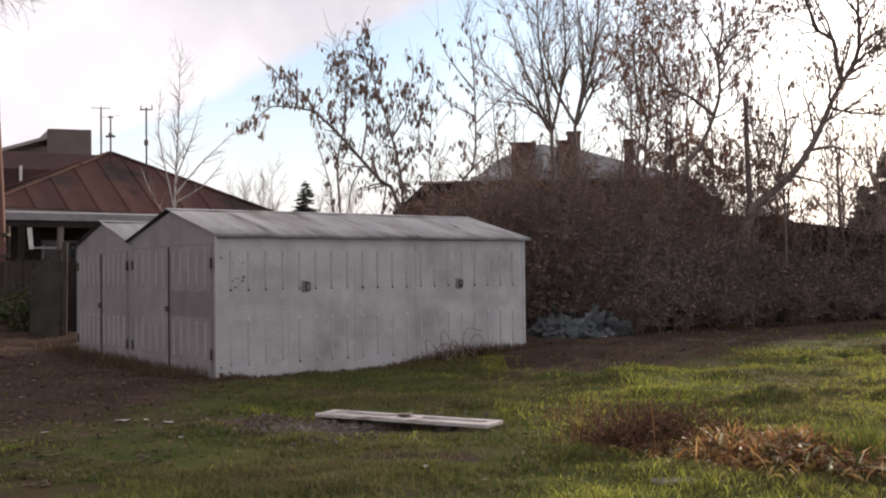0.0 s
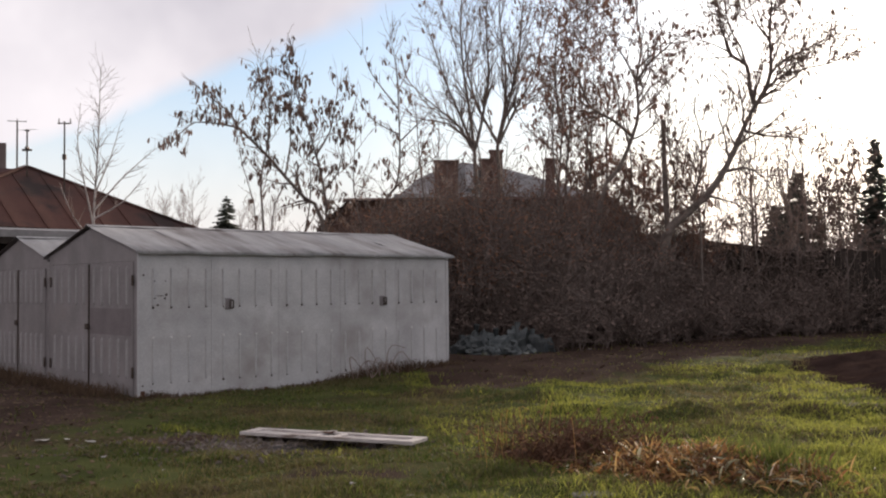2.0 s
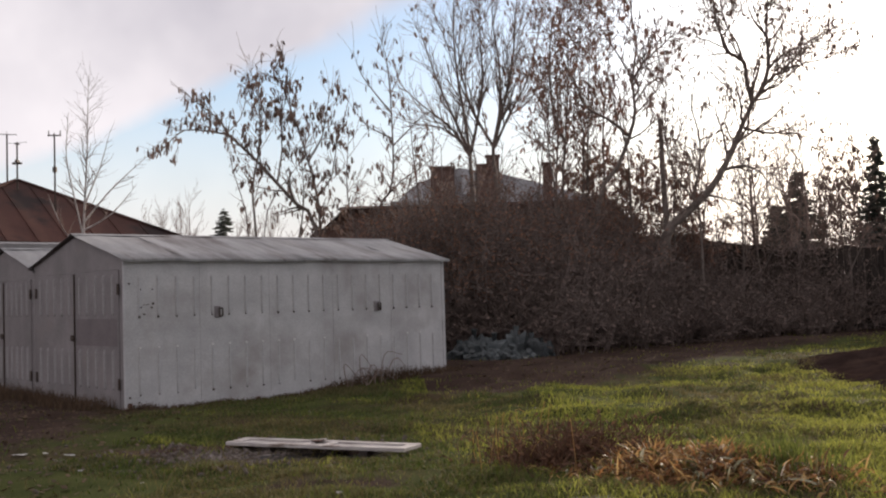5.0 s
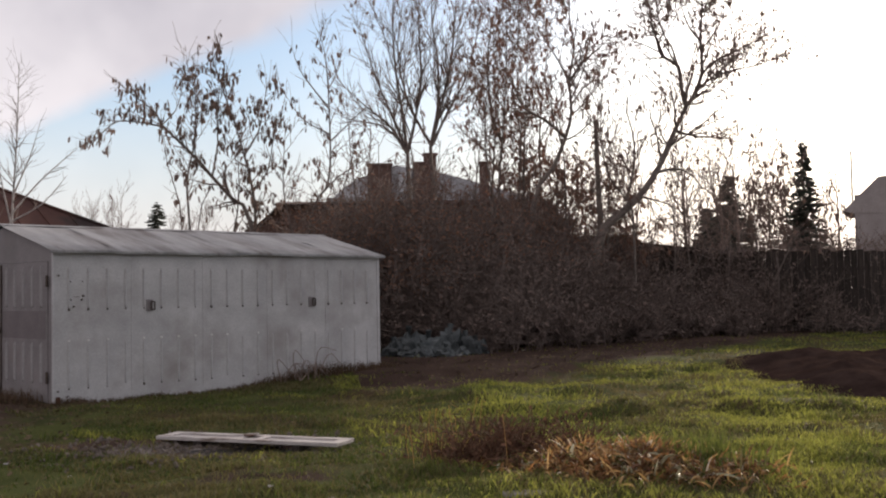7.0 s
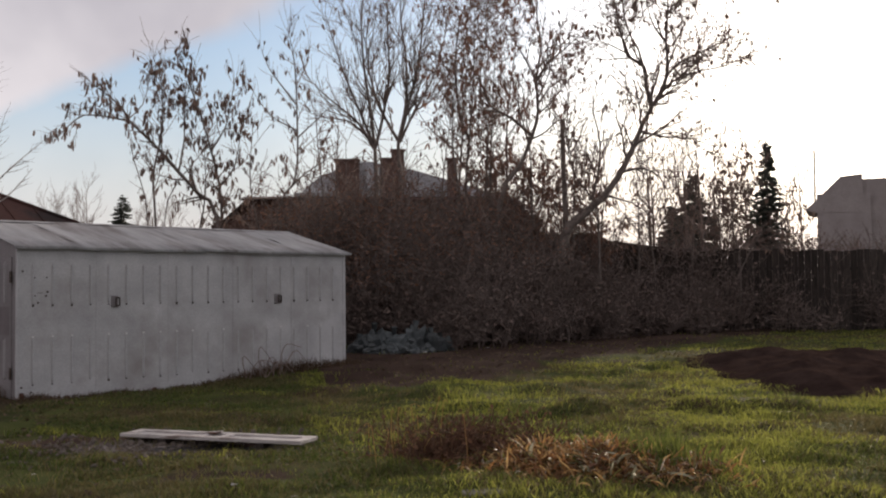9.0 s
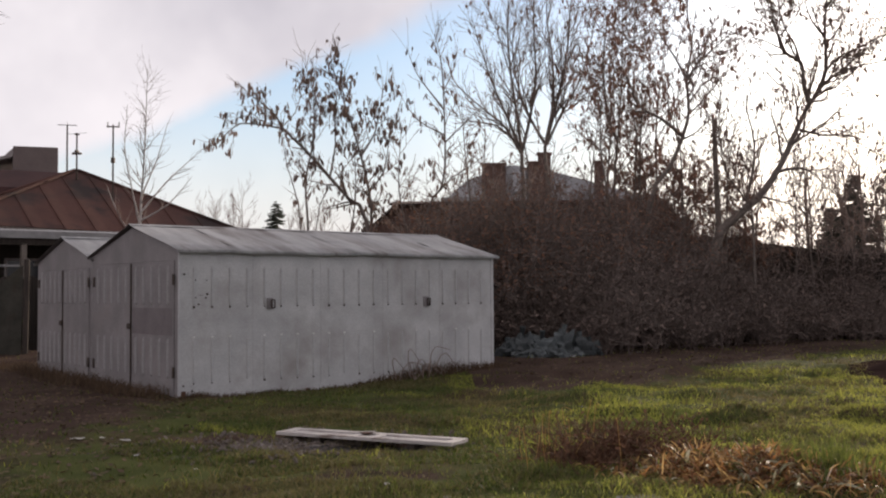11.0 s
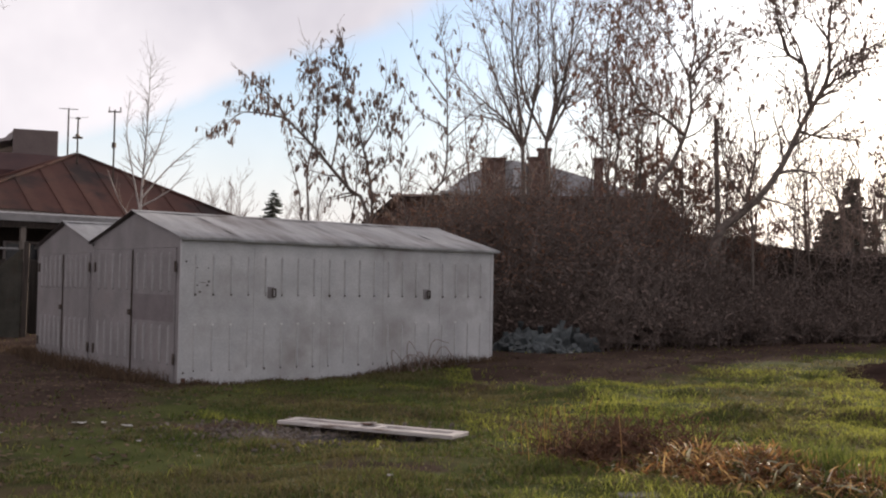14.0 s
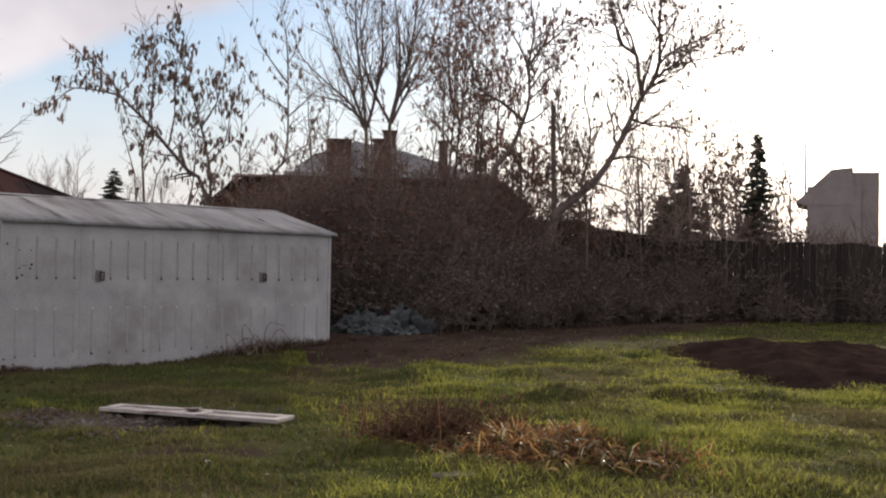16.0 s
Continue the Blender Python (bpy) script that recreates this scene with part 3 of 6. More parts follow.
# ---- the neighbour's houses ----
def plain_window(parent, m, w, h, name="window"):
    """A casement on a wall that faces local -y, its middle at m."""
    bm = bmesh.new()
    box(bm, -w / 2, w / 2, -0.05, 0.02, -h / 2, -h / 2 + 0.07)
    box(bm, -w / 2, w / 2, -0.05, 0.02, h / 2 - 0.07, h / 2)
    for x in (-w / 2, -0.03, w / 2 - 0.06):
        box(bm, x, x + 0.06, -0.05, 0.02, -h / 2 + 0.07, h / 2 - 0.07)
    win = part(name, bm, M_FARWALL, parent, "greyed white painted casement")
    win.matrix_local = m
    part("pane", boxed(-w / 2 + 0.06, w / 2 - 0.06, -0.01, 0.0, -h / 2 + 0.07, h / 2 - 0.07), M_GLASS, win)
    part("sill", boxed(-w / 2 - 0.06, w / 2 + 0.06, -0.12, -0.05, -h / 2 - 0.05, -h / 2), M_SLATE, win)
    return win


def hip_house():
    """Low plastered house under a rusty hipped roof with standing seams."""
    W, D, E, A = 8.4, 5.8, 3.22, 5.12
    z0 = 0.15
    h = thing("house", pose(-11.70, 27.78, 0.0, 0, 0, YARD), "low limewashed house under a rusty hipped sheet roof", "house", "houses")
    part("front_wall", boxed(0, W, 0, 0.25, z0, E), M_DARK_WOOD, h, "dark boarded front wall")
    part("side_wall", boxed(0, 0.25, 0.25, 3.3, z0, E), M_WHITEWASH, h, "pale limewashed side wall")
    part("boarded_wall", boxed(0.03, 0.28, 3.3, D, z0, E), M_BROWN_WOOD, h, "brown boarded side wall")
    part("back_wall", boxed(0.28, W, D - 0.25, D, z0, E), M_WHITEWASH, h)
    part("side_wall", boxed(W - 0.25, W, 0.25, D - 0.25, z0, E), M_WHITEWASH, h)
    for y in (0.85, 2.15):
        plain_window(h, pose(-0.01, y, 1.95, 0, 0, -90), 0.55, 1.35)
    for i in range(14):
        y = 3.32 + i * 0.178
        part("plank", boxed(-0.012 - 0.006 * (i % 2), 0.03, y, y + 0.172, z0 + 0.02, 2.9), M_BROWN_WOOD, h)
    for y, w in ((3.6, 0.75), (4.75, 0.75)):
        bm = boxed(-0.05, -0.018, y, y + w, z0 + 0.05, 2.25, 0.01)
        d = part("door", bm, M_BROWN_WOOD, h, "brown panelled door")
        part("handle", boxed(-0.09, -0.05, y + 0.08, y + 0.12, 1.15, 1.28), M_TIN, d)
    part("plinth", boxed(-0.06, 0.0, 0.0, D, 0.0, 0.45), M_CONCRETE, h)
    # roof
    o = 0.38
    c = [(-o, -o, E), (W + o, -o, E - 0.2), (W + o, D + o, E - 0.2), (-o, D + o, E)]
    top = [(W / 2 - 0.0, D / 2, A), (W / 2 + 0.08, D / 2, A)]
    for pts in ([c[0], c[1], top[1], top[0]], [c[1], c[2], top[1]], [c[2], c[3], top[0], top[1]], [c[3], c[0], top[0]]):
        roof = part("roof", slab(bmesh.new(), pts, 0.04), M_RUST_ROOF, h, "rust-red sheet roof slope")
        a, b, t = Vector(pts[0]), Vector(pts[1]), Vector(pts[2])
        n = (b - a).cross(t - a).normalized()
        run, peak = (b - a).length, (Vector(pts[-1]) - a)
        along = (b - a).normalized()
        up = n.cross(along)
        hgt = peak.dot(up)
        s = peak.dot(along)
        e = s if len(pts) == 3 else (Vector(pts[2]) - a).dot(along)
        k = 0.55
        while k < run - 0.2:
            f = min(1.0, k / max(s, 0.01), (run - k) / max(run - e, 0.01))
            p, q = a + along * k + n * 0.012, a + along * k + up * hgt * f * 0.985 + n * 0.012
            part("seam", rod(bmesh.new(), p, q, 0.026, 0.026, 4), M_RUST_ROOF, roof)
            k += 0.86
    bm = boxed(5.6, 7.2, 0.9, 1.5, 3.66, 3.74)
    for i in range(4):
        e = top[0] if i in (0, 3) else top[1]
        part("hip_cap", rod(bmesh.new(), Vector(c[i]) + Vector((0, 0, 0.03)), Vector(e) + Vector((0, 0, 0.03)), 0.05, 0.05, 6), M_RUST_ROOF, h)
    part("patch_sheet", bm, M_GREY_WOOD, h, "weathered board nailed on the roof")
    bm = bmesh.new()
    slab(bm, [(-o, -o - 0.03, E - 0.16), (W + o, -o - 0.03, E - 0.36), (W + o, -o - 0.03, E - 0.22), (-o, -o - 0.03, E - 0.02)], 0.03)
    box(bm, -o - 0.03, -o, -o, D + o, E - 0.16, E - 0.02)
    part("fascia", bm, M_GREY_WOOD, h)
    # sagging gutter board along the side
    bm = slab(bmesh.new(), [(-0.8, 0.6, 2.80), (-0.0, 0.6, 3.05), (-0.0, 5.0, 2.95), (-0.8, 5.0, 2.62)], 0.05)
    part("awning", bm, M_SLATE, h, "greyed sagging awning over the doors")
    # porch in front: corrugated strip on posts
    bm = bmesh.new()
    n = 280
    rows = []
    for i in range(n + 1):
        x = -0.2 + 7.2 * i / n
        w = 0.007 * math.sin(i * 1.05)
        rows.append([bm.verts.new((x, y, z + w)) for y, z in ((-2.0, 2.95), (-0.3, 3.12))])
    for i in range(n):
        bm.faces.new((rows[i][0], rows[i + 1][0], rows[i + 1][1], rows[i][1]))
    part("porch_roof", bm, M_SLATE, h, "pale corrugated porch roof")
    part("porch_beam", boxed(-0.2, 7.0, -1.98, -1.86, 2.62, 2.80), M_DARK_WOOD, h)
    for x in (0.15, 1.1, 2.7, 4.6):
        part("porch_post", boxed(x, x + 0.13, -1.98, -1.85, 0.1, 2.66), M_GREY_WOOD if x == 1.1 else M_DARK_WOOD, h)
    part("porch_board", boxed(-0.24, 7.0, -2.04, -2.0, 2.79, 2.97), M_SLATE, h, "pale grey fascia board")
    part("white_lath", slab(bmesh.new(), [(0.30, -2.06, 2.60), (0.41, -2.06, 2.60), (0.45, -2.10, 2.06), (0.34, -2.10, 2.06)], 0.03), M_WHITE_PAINT, h, "white lath hanging from the porch")
    part("porch_shelf", boxed(0.42, 1.05, -2.02, -1.86, 2.08, 2.13), M_SLATE, h)
    plain_window(h, pose(1.75, -0.03, 1.98), 0.95, 0.75)
    part("porch_board", boxed(0.02, 6.9, -1.84, -1.80, 0.1, 1.2), M_DARK_WOOD, h)
    return h


hip_house()


def mast(x, y, z0, z1, label, bars):
    m = thing("antenna", pose(x, y, z0), label, "antenna", "roof antennas")
    part("pole", rod(bmesh.new(), (0, 0, -0.2), (0, 0, z1 - z0), 0.03, 0.025, 6), M_DARK_IRON, m)
    for dz, w, a, r in bars:
        c, s = math.cos(radians(a)) * w, math.sin(radians(a)) * w
        part("crossbar", rod(bmesh.new(), (-c * 0.5, -s * 0.5, z1 - z0 + dz), (c * 0.5, s * 0.5, z1 - z0 + dz), r, r, 5), M_DARK_IRON, m)
    return m


mast(-8.50, 30.89, 4.25, 6.25, "thin dark service mast with insulators on the rusty roof", [(-0.06, 0.36, 10, 0.02)])
for k, o in enumerate((-0.16, 0.16)):
    part("insulator", rod(bmesh.new(), (o, 0.02, 1.92), (o, 0.02, 2.08), 0.03, 0.02, 6), M_WHITE_PAINT, bpy.data.objects["antenna"])
part("cable_clamp", boxed(-0.05, 0.05, -0.05, 0.05, 0.9, 1.05), M_DARK_IRON, bpy.data.objects["antenna"])
mast(-10.28, 32.4, 4.85, 6.5, "thin television aerial mast with one long boom", [(-0.02, 0.55, 15, 0.012), (0.04, 0.12, 100, 0.01)])
mast(-9.90, 32.1, 5.0, 6.2, "short aerial mast with a small ringed mount", [(-0.05, 0.16, 40, 0.02), (-0.62, 0.28, 0, 0.035), (-0.56, 0.14, 80, 0.05), (-0.02, 0.7, -20, 0.006)])


def mansard_house():
    h = thing("house", pose(-16.65, 34.2, 0, 0, 0, 30), "taller house with a dark brown metal mansard roof", "house", "houses")
    W, D = 6.2, 7.0
    part("front_wall", boxed(0, W, 0, 0.3, 0.2, 2.8), M_BROWN_WOOD, h)
    bm = bmesh.new()
    prof = [(0.0, 0.2), (0.0, 2.8), (0.55, 5.05), (1.55, 5.74), (5.45, 5.74), (6.45, 5.05), (7.0, 2.8), (7.0, 0.2)]
    for x in (0.0, 0.25):
        bm.faces.new([bm.verts.new((x, y, z)) for y, z in (prof if x else prof[::-1])])
    part("gable", bm, M_FARWALL, h, "pale gable end")
    bm = bmesh.new()
    for (a, b), (c, d) in zip(prof[1:3], prof[2:4]):
        slab(bm, [(-0.07, a - 0.12, b), (-0.07, c - 0.12, d), (-0.07, c + 0.1, d), (-0.07, a + 0.1, b)], 0.07)
    part("barge_board", bm, M_FARWALL, h)
    for i in range(1, 6):
        (a, b), (c, d) = prof[i], prof[i + 1]
        part("roof", slab(bmesh.new(), [(-0.05, a, b), (W, a, b), (W, c, d), (-0.05, c, d)], 0.05), M_BROWN_ROOF, h, "dark brown roof slope")
    for i in range(15):
        x = 0.2 + i * 0.4
        part("seam", rod(bmesh.new(), (x, -0.01, 2.82), (x, 0.54, 5.03), 0.016, 0.016, 4), M_BROWN_ROOF, h)
    part("eave_box", boxed(-0.25, W, -0.3, 0.0, 2.55, 2.8), M_FARWALL, h, "pale eave box")
    part("back_wall", boxed(0, W, D - 0.3, D, 0.2, 2.8), M_BROWN_WOOD, h)
    part("flue", rod(bmesh.new(), (3.1, 0.3, 3.7), (3.1, 0.3, 5.12), 0.05, 0.05, 8), M_WHITE_PAINT, h, "short white flue")
    for x in (1.0, 2.6):
        plain_window(h, pose(x, -0.02, 1.6), 0.8, 1.3)
    part("far_awning", slab(bmesh.new(), [(-0.8, -0.2, 2.75), (0.0, -0.2, 3.05), (0.0, 3.0, 3.05), (-0.8, 3.0, 2.75)], 0.06), M_DARK_WOOD, h)
    part("far_post", boxed(-0.42, -0.30, -0.15, -0.03, 0.2, 2.86), M_DARK_WOOD, h)
    return h


mansard_house()


def box_house():
    h = thing("house", pose(-19.22, 41.0, 0.02, 0, 0, 18), "far house with low pale roof and square taupe stair head", "house", "houses")
    part("wall", boxed(0, 9, 0, 6, 0.3, 5.3), M_FARWALL, h)
    part("roof", slab(bmesh.new(), [(-0.3, -0.3, 5.55), (3.95, -0.3, 6.88), (3.95, 6, 6.88), (-0.3, 6, 5.55)], 0.12), M_FARWALL, h, "low pale roof slope")
    part("roof", slab(bmesh.new(), [(4.2, -0.3, 6.0), (9.3, -0.3, 5.2), (9.3, 6, 5.2), (4.2, 6, 6.0)], 0.12), M_BROWN_ROOF, h)
    part("stair_head", boxed(3.95, 5.6, -0.35, 2.0, 5.2, 7.16, 0.02), M_BOXCLAD, h, "square taupe clad stair head")
    part("vent", slab(bmesh.new(), [(3.68, -0.32, 6.82), (3.95, -0.32, 7.08), (3.95, 1.2, 7.08), (3.68, 1.2, 6.82)], 0.2), M_FARWALL, h)
    return h


box_house()


def back_house():
    """House behind the thicket: low rusty lean-to, grey mansard, brick chimneys."""
    h = thing("house", pose(0.13, 42.6, -0.1, 0, 0, -4), "old brick house with bellied grey roof and brown chimneys", "house", "houses")
    part("wall", boxed(-0.597, 9.597, 0.0, 7.0, 0.0, 5.05), M_BRICK, h, "brown brick wall")
    for i in range(4):
        plain_window(h, pose(0.9 + i * 2.1, -0.01, 3.2), 0.9, 1.3)
    part("lean_to_roof", slab(bmesh.new(), [(-0.9, -0.4, 5.0), (9.9, -0.4, 5.0), (9.9, 1.0, 5.2), (-0.9, 1.0, 5.2)], 0.07), M_RUST_ROOF, h)
    bm = bmesh.new()
    prof = [(1.25, 5.15), (1.5, 5.45), (2.1, 5.95), (2.9, 6.3), (3.9, 6.6), (5.7, 6.3), (7.3, 5.85), (9.5, 5.2)]
    n = len(prof)
    ring = [[bm.verts.new((x, y, z)) for x, z in prof] for y in (0.6, 6.5)]
    for i in range(n - 1):
        bm.faces.new((ring[0][i], ring[0][i + 1], ring[1][i + 1], ring[1][i]))
    for r in ring:
        bm.faces.new(r)
    bmesh.ops.recalc_face_normals(bm, faces=bm.faces)
    part("roof", bm, M_GREY_ROOF, h, "bellied grey sheet roof")
    for sgn, x0 in ((-1, -0.6), (1, 9.6)):
        # a hipped end on either side
        bm = bmesh.new()
        outline = [(x0 + sgn * a, b) for a, b in ((1.25, 0.0), (0.0, 0.0), (0.0, 4.96), (0.12, 4.9), (1.25, 3.95))]
        for y in (0.2, 6.5):
            bm.faces.new([bm.verts.new((x, y, z)) for x, z in (outline if y < 1 else outline[::-1])])
        bm.verts.ensure_lookup_table()
        for k in range(5):
            a, b = k, (k + 1) % 5
            bm.faces.new((bm.verts[b], bm.verts[a], bm.verts[9 - a], bm.verts[9 - b]))
        bmesh.ops.recalc_face_normals(bm, faces=bm.faces)
        part("wing_wall", bm, M_BRICK, h)
        part("hip_end", slab(bmesh.new(), [(x0 + sgn * 1.4, -0.1, 3.88), (x0 + sgn * 0.1, -0.3, 5.0), (x0 + sgn * 0.1, 6.6, 5.0), (x0 + sgn * 1.4, 6.6, 3.88)], 0.07), M_RUST_ROOF, h)
    part("eave", boxed(1.1, 3.0, 0.3, 0.6, 5.15, 5.3), M_SLATE, h)
    for x, w, z1 in ((2.75, 0.95, 6.55), (4.6, 0.5, 6.6), (5.0, 0.5, 6.95), (7.25, 0.35, 6.6)):
        bm = boxed(x, x + w, 0.2, 0.55, 4.9, z1)
        c = part("chimney", bm, M_BRICK, h, "brown brick chimney")
        part("chimney_cap", boxed(x - 0.05, x + w + 0.05, 0.15, 0.6, z1, z1 + 0.09), M_BRICK, c)
    part("dormer", boxed(4.0, 4.5, 0.3, 1.5, 5.5, 6.35), M_GREY_ROOF, h)
    return h


back_house()


def right_house():
    # pale wall colour throughout stands for the sun haze over this house
    h = thing("house", pose(29.6, 53.0, 0, 0, 0, -30), "far house with a stepped gable against the sun, haze painted in its pale walls", "house", "houses")
    part("wall", boxed(-0.3, 2.4, 0, 5, 0.0, 6.2), M_FARWALL, h)
    bm = bmesh.new()
    for y in (-0.02, 5):
        bm.faces.new([bm.verts.new(p) for p in ((-0.9, y, 5.35), (-0.3, y, 5.2), (2.0, y, 5.2), (2.0, y, 7.2), (0.9, y, 7.1))])
    bm.verts.ensure_lookup_table()
    v = bm.verts
    for i in range(5):
        j = (i + 1) % 5
        bm.faces.new((v[i], v[j], v[5 + j], v[5 + i]))
    bmesh.ops.recalc_face_normals(bm, faces=bm.faces)
    part("gable", bm, M_FARWALL, h)
    part("annex", boxed(2.0, 3.3, 0.2, 4, 0.0, 6.95), M_FARWALL, h)
    part("flue", rod(bmesh.new(), (-0.4, 0.4, 5.5), (-0.4, 0.4, 8.6), 0.05, 0.05, 6), M_DARK_IRON, h)
    return h


right_house()


def utility_pole():
    p = thing("utility_pole", pose(-10.39, 25.11, 0.1, 0, 0, 12), "red-brown wooden service pole lashed to a dark stub", "utility pole")
    bm = bmesh.new()
    pts = [(0.04, 0, 1.55), (0.0, 0, 3.2), (-0.08, 0, 5.0), (-0.15, 0, 7.0), (-0.24, 0, 9.6)]
    for i in range(4):
        rod(bm, pts[i], pts[i + 1], 0.115 - 0.008 * i, 0.107 - 0.008 * i, 12)
    part("shaft", bm, M_POLE, p)
    part("stub", boxed(-0.02, 0.2, 0.06, 0.24, -0.3, 2.5, 0.02), M_DARK_WOOD, p, "dark tarred stub")
    for z in (1.75, 2.25):
        part("wire_lashing", rod(bmesh.new(), (0.06, 0.05, z), (0.06, 0.05, z + 0.07), 0.17, 0.17, 12), M_DARK_IRON, p)
    part("junction_box", boxed(-0.22, -0.11, -0.08, 0.06, 2.6, 2.85, 0.01), M_WHITE_PAINT, p, "small white junction box")
    part("bracket_box", boxed(-0.2, -0.1, -0.08, 0.04, 1.95, 2.1, 0.01), M_WHITE_PAINT, p)
    part("crossarm", boxed(-0.85, -0.2, -0.05, 0.05, 8.72, 8.82), M_GREY_WOOD, p)
    return p


utility_pole()


def cable(a, b, sag, name="overhead_cable", r=0.012, label="slack dark overhead service cable"):
    verts, faces = [], []
    pts = [Vector(a).lerp(Vector(b), i / 16) - Vector((0, 0, sag * 4 * (i / 16) * (1 - i / 16))) for i in range(17)]
    limb_tube(verts, faces, pts, [r] * 17, 4)
    return tagged(raw(name, verts, faces, M_DARK_IRON), label, "cable", "service cables")


# ---- trees ----
def limb_tube(V, F, pts, rad, sides):
    base = len(V)
    k = len(pts)
    side = None
    for i, p in enumerate(pts):
        d = (pts[min(i + 1, k - 1)] - pts[max(i - 1, 0)])
        d = d.normalized() if d.length > 1e-6 else Vector((0, 0, 1))
        side = d.orthogonal().normalized() if side is None else (side - d * side.dot(d)).normalized()
        t = d.cross(side)
        for s in range(sides):
            a = 2 * math.pi * s / sides
            V.append(tuple(p + (side * math.cos(a) + t * math.sin(a)) * rad[i]))
    for i in range(k - 1):
        for s in range(sides):
            a, b = base + i * sides + s, base + i * sides + (s + 1) % sides
            F.append((a, b, b + sides, a + sides))


def smooth_line(way, step):
    """A rounded line through the given turning points."""
    P = [Vector(p) for p in way]
    P = [P[0] * 2 - P[1]] + P + [P[-1] * 2 - P[-2]]
    out = []
    for i in range(1, len(P) - 2):
        n = max(2, int((P[i + 1] - P[i]).length / step))
        for j in range(n):
            t = j / n
            a, b, c, d = P[i - 1], P[i], P[i + 1], P[i + 2]
            out.append(0.5 * (2 * b + (c - a) * t + (2 * a - 5 * b + 4 * c - d) * t * t + (3 * b - a - 3 * c + d) * t ** 3))
    out.append(P[-2])
    return out


class Grower:
    """Grows limbs, branches and twigs; lens and dense: length and number a metre of the shoots, by level."""
    def __init__(self, seed, leaf=0.0, leaf_len=0.2, up=0.25, wild=0.22, ang=(28, 55), fine=0.005, droop=0.0, lens=(0.35, 0.8, 1.5), dense=(5.0, 5.0, 4.0)):
        self.rng = random.Random(seed)
        self.wood, self.twig, self.leaves = ([], []), ([], []), ([], [])
        self.leaf, self.leaf_len, self.up, self.wild, self.ang, self.fine, self.droop, self.lens, self.dense = leaf, leaf_len, up, wild, ang, fine, droop, lens, dense

    def add_leaf(self, p):
        V, F = self.leaves
        r = self.rng
        for _ in range(r.choice((1, 1, 2, 3))):
            a = r.uniform(0, 6.28)
            L, w = self.leaf_len * r.uniform(0.5, 1.15), self.leaf_len * r.uniform(0.08, 0.16)
            tilt = r.uniform(0.0, 0.5)
            d = Vector((math.cos(a) * math.sin(tilt), math.sin(a) * math.sin(tilt), -math.cos(tilt)))
            b = r.uniform(0, 6.28)
            s = Vector((math.cos(b), math.sin(b), 0.2)) * w
            q = p + Vector((r.uniform(-0.04, 0.04), r.uniform(-0.04, 0.04), 0.0))
            n = len(V)
            bow = d.cross(s).normalized() * L * r.uniform(-0.15, 0.15)
            V += [tuple(q), tuple(q + d * L * 0.35 + s + bow), tuple(q + d * L * 0.75 + s * 0.7 + bow), tuple(q + d * L), tuple(q + d * L * 0.72 - s * 0.7 - bow), tuple(q + d * L * 0.35 - s - bow)]
            F += [(n, n + 1, n + 5), (n + 1, n + 2, n + 4, n + 5), (n + 2, n + 3, n + 4)]

    def along(self, pts, r0, r1, level, start=0.2):
        r = self.rng
        k = len(pts)
        rad = [r0 + (r1 - r0) * (i / (k - 1)) ** 0.8 for i in range(k)]
        big = r0 > 0.018
        V, F = self.wood if big else self.twig
        limb_tube(V, F, pts, rad, 8 if r0 > 0.06 else 5 if big else 3)
        if self.leaf and level <= 1:
            for i in range(1, k):
                if r.random() < self.leaf * (1 if level == 0 else 0.5):
                    self.add_leaf(pts[i])
        if level <= 0:
            return
        total = sum((pts[i + 1] - pts[i]).length for i in range(k - 1))
        n = max(2, int(self.dense[level - 1] * total * (1 - start) * r.uniform(0.85, 1.2)))
        for c in range(n):
            f = start + (1 - start) * (c + r.random()) / n
            i = min(k - 2, int(f * (k - 1)))
            d = (pts[i + 1] - pts[i]).normalized()
            side = d.orthogonal().normalized()
            side.rotate(Matrix.Rotation(r.uniform(0, 6.28), 3, d))
            a = radians(r.uniform(*self.ang))
            nd = (d * math.cos(a) + side * math.sin(a)).normalized()
            self.shoot(pts[i].lerp(pts[i + 1], r.random()), nd, self.lens[level - 1] * r.uniform(0.5, 1.25) * (1.2 - 0.55 * f), max(self.fine, min(rad[i] * 0.6, 0.011 * level + 0.004)), level - 1)

    def shoot(self, p, d, length, r0, level):
        r = self.rng
        n = max(3, int(length / (0.13 if level == 0 else 0.2)))
        pts, q = [p.copy()], p.copy()
        for i in range(n):
            d = (d + Vector((r.gauss(0, 1), r.gauss(0, 1), r.gauss(0, 1))) * self.wild * 0.5 + Vector((0, 0, self.up * 0.4 - self.droop * (i / n)))).normalized()
            q = q + d * (length / n)
            pts.append(q)
        self.along(pts, r0, max(self.fine * 0.6, r0 * 0.3), level)

    def finish(self, name, base, label, category, bark, twig_mat, leaf_mat, group=""):
        t = thing(name, pose(*base), label, category, group)
        o = Vector(base)
        for nm, (V, F), mat in (("trunk", self.wood, bark), ("fine_growth", self.twig, twig_mat), ("crown", self.leaves, leaf_mat)):
            if V:
                ob = raw(nm, [tuple(Vector(v) - o) for v in V], F, mat, t, smooth=nm == "trunk")
                if nm != "trunk":
                    tagged(ob, kind="stuff")
        return t


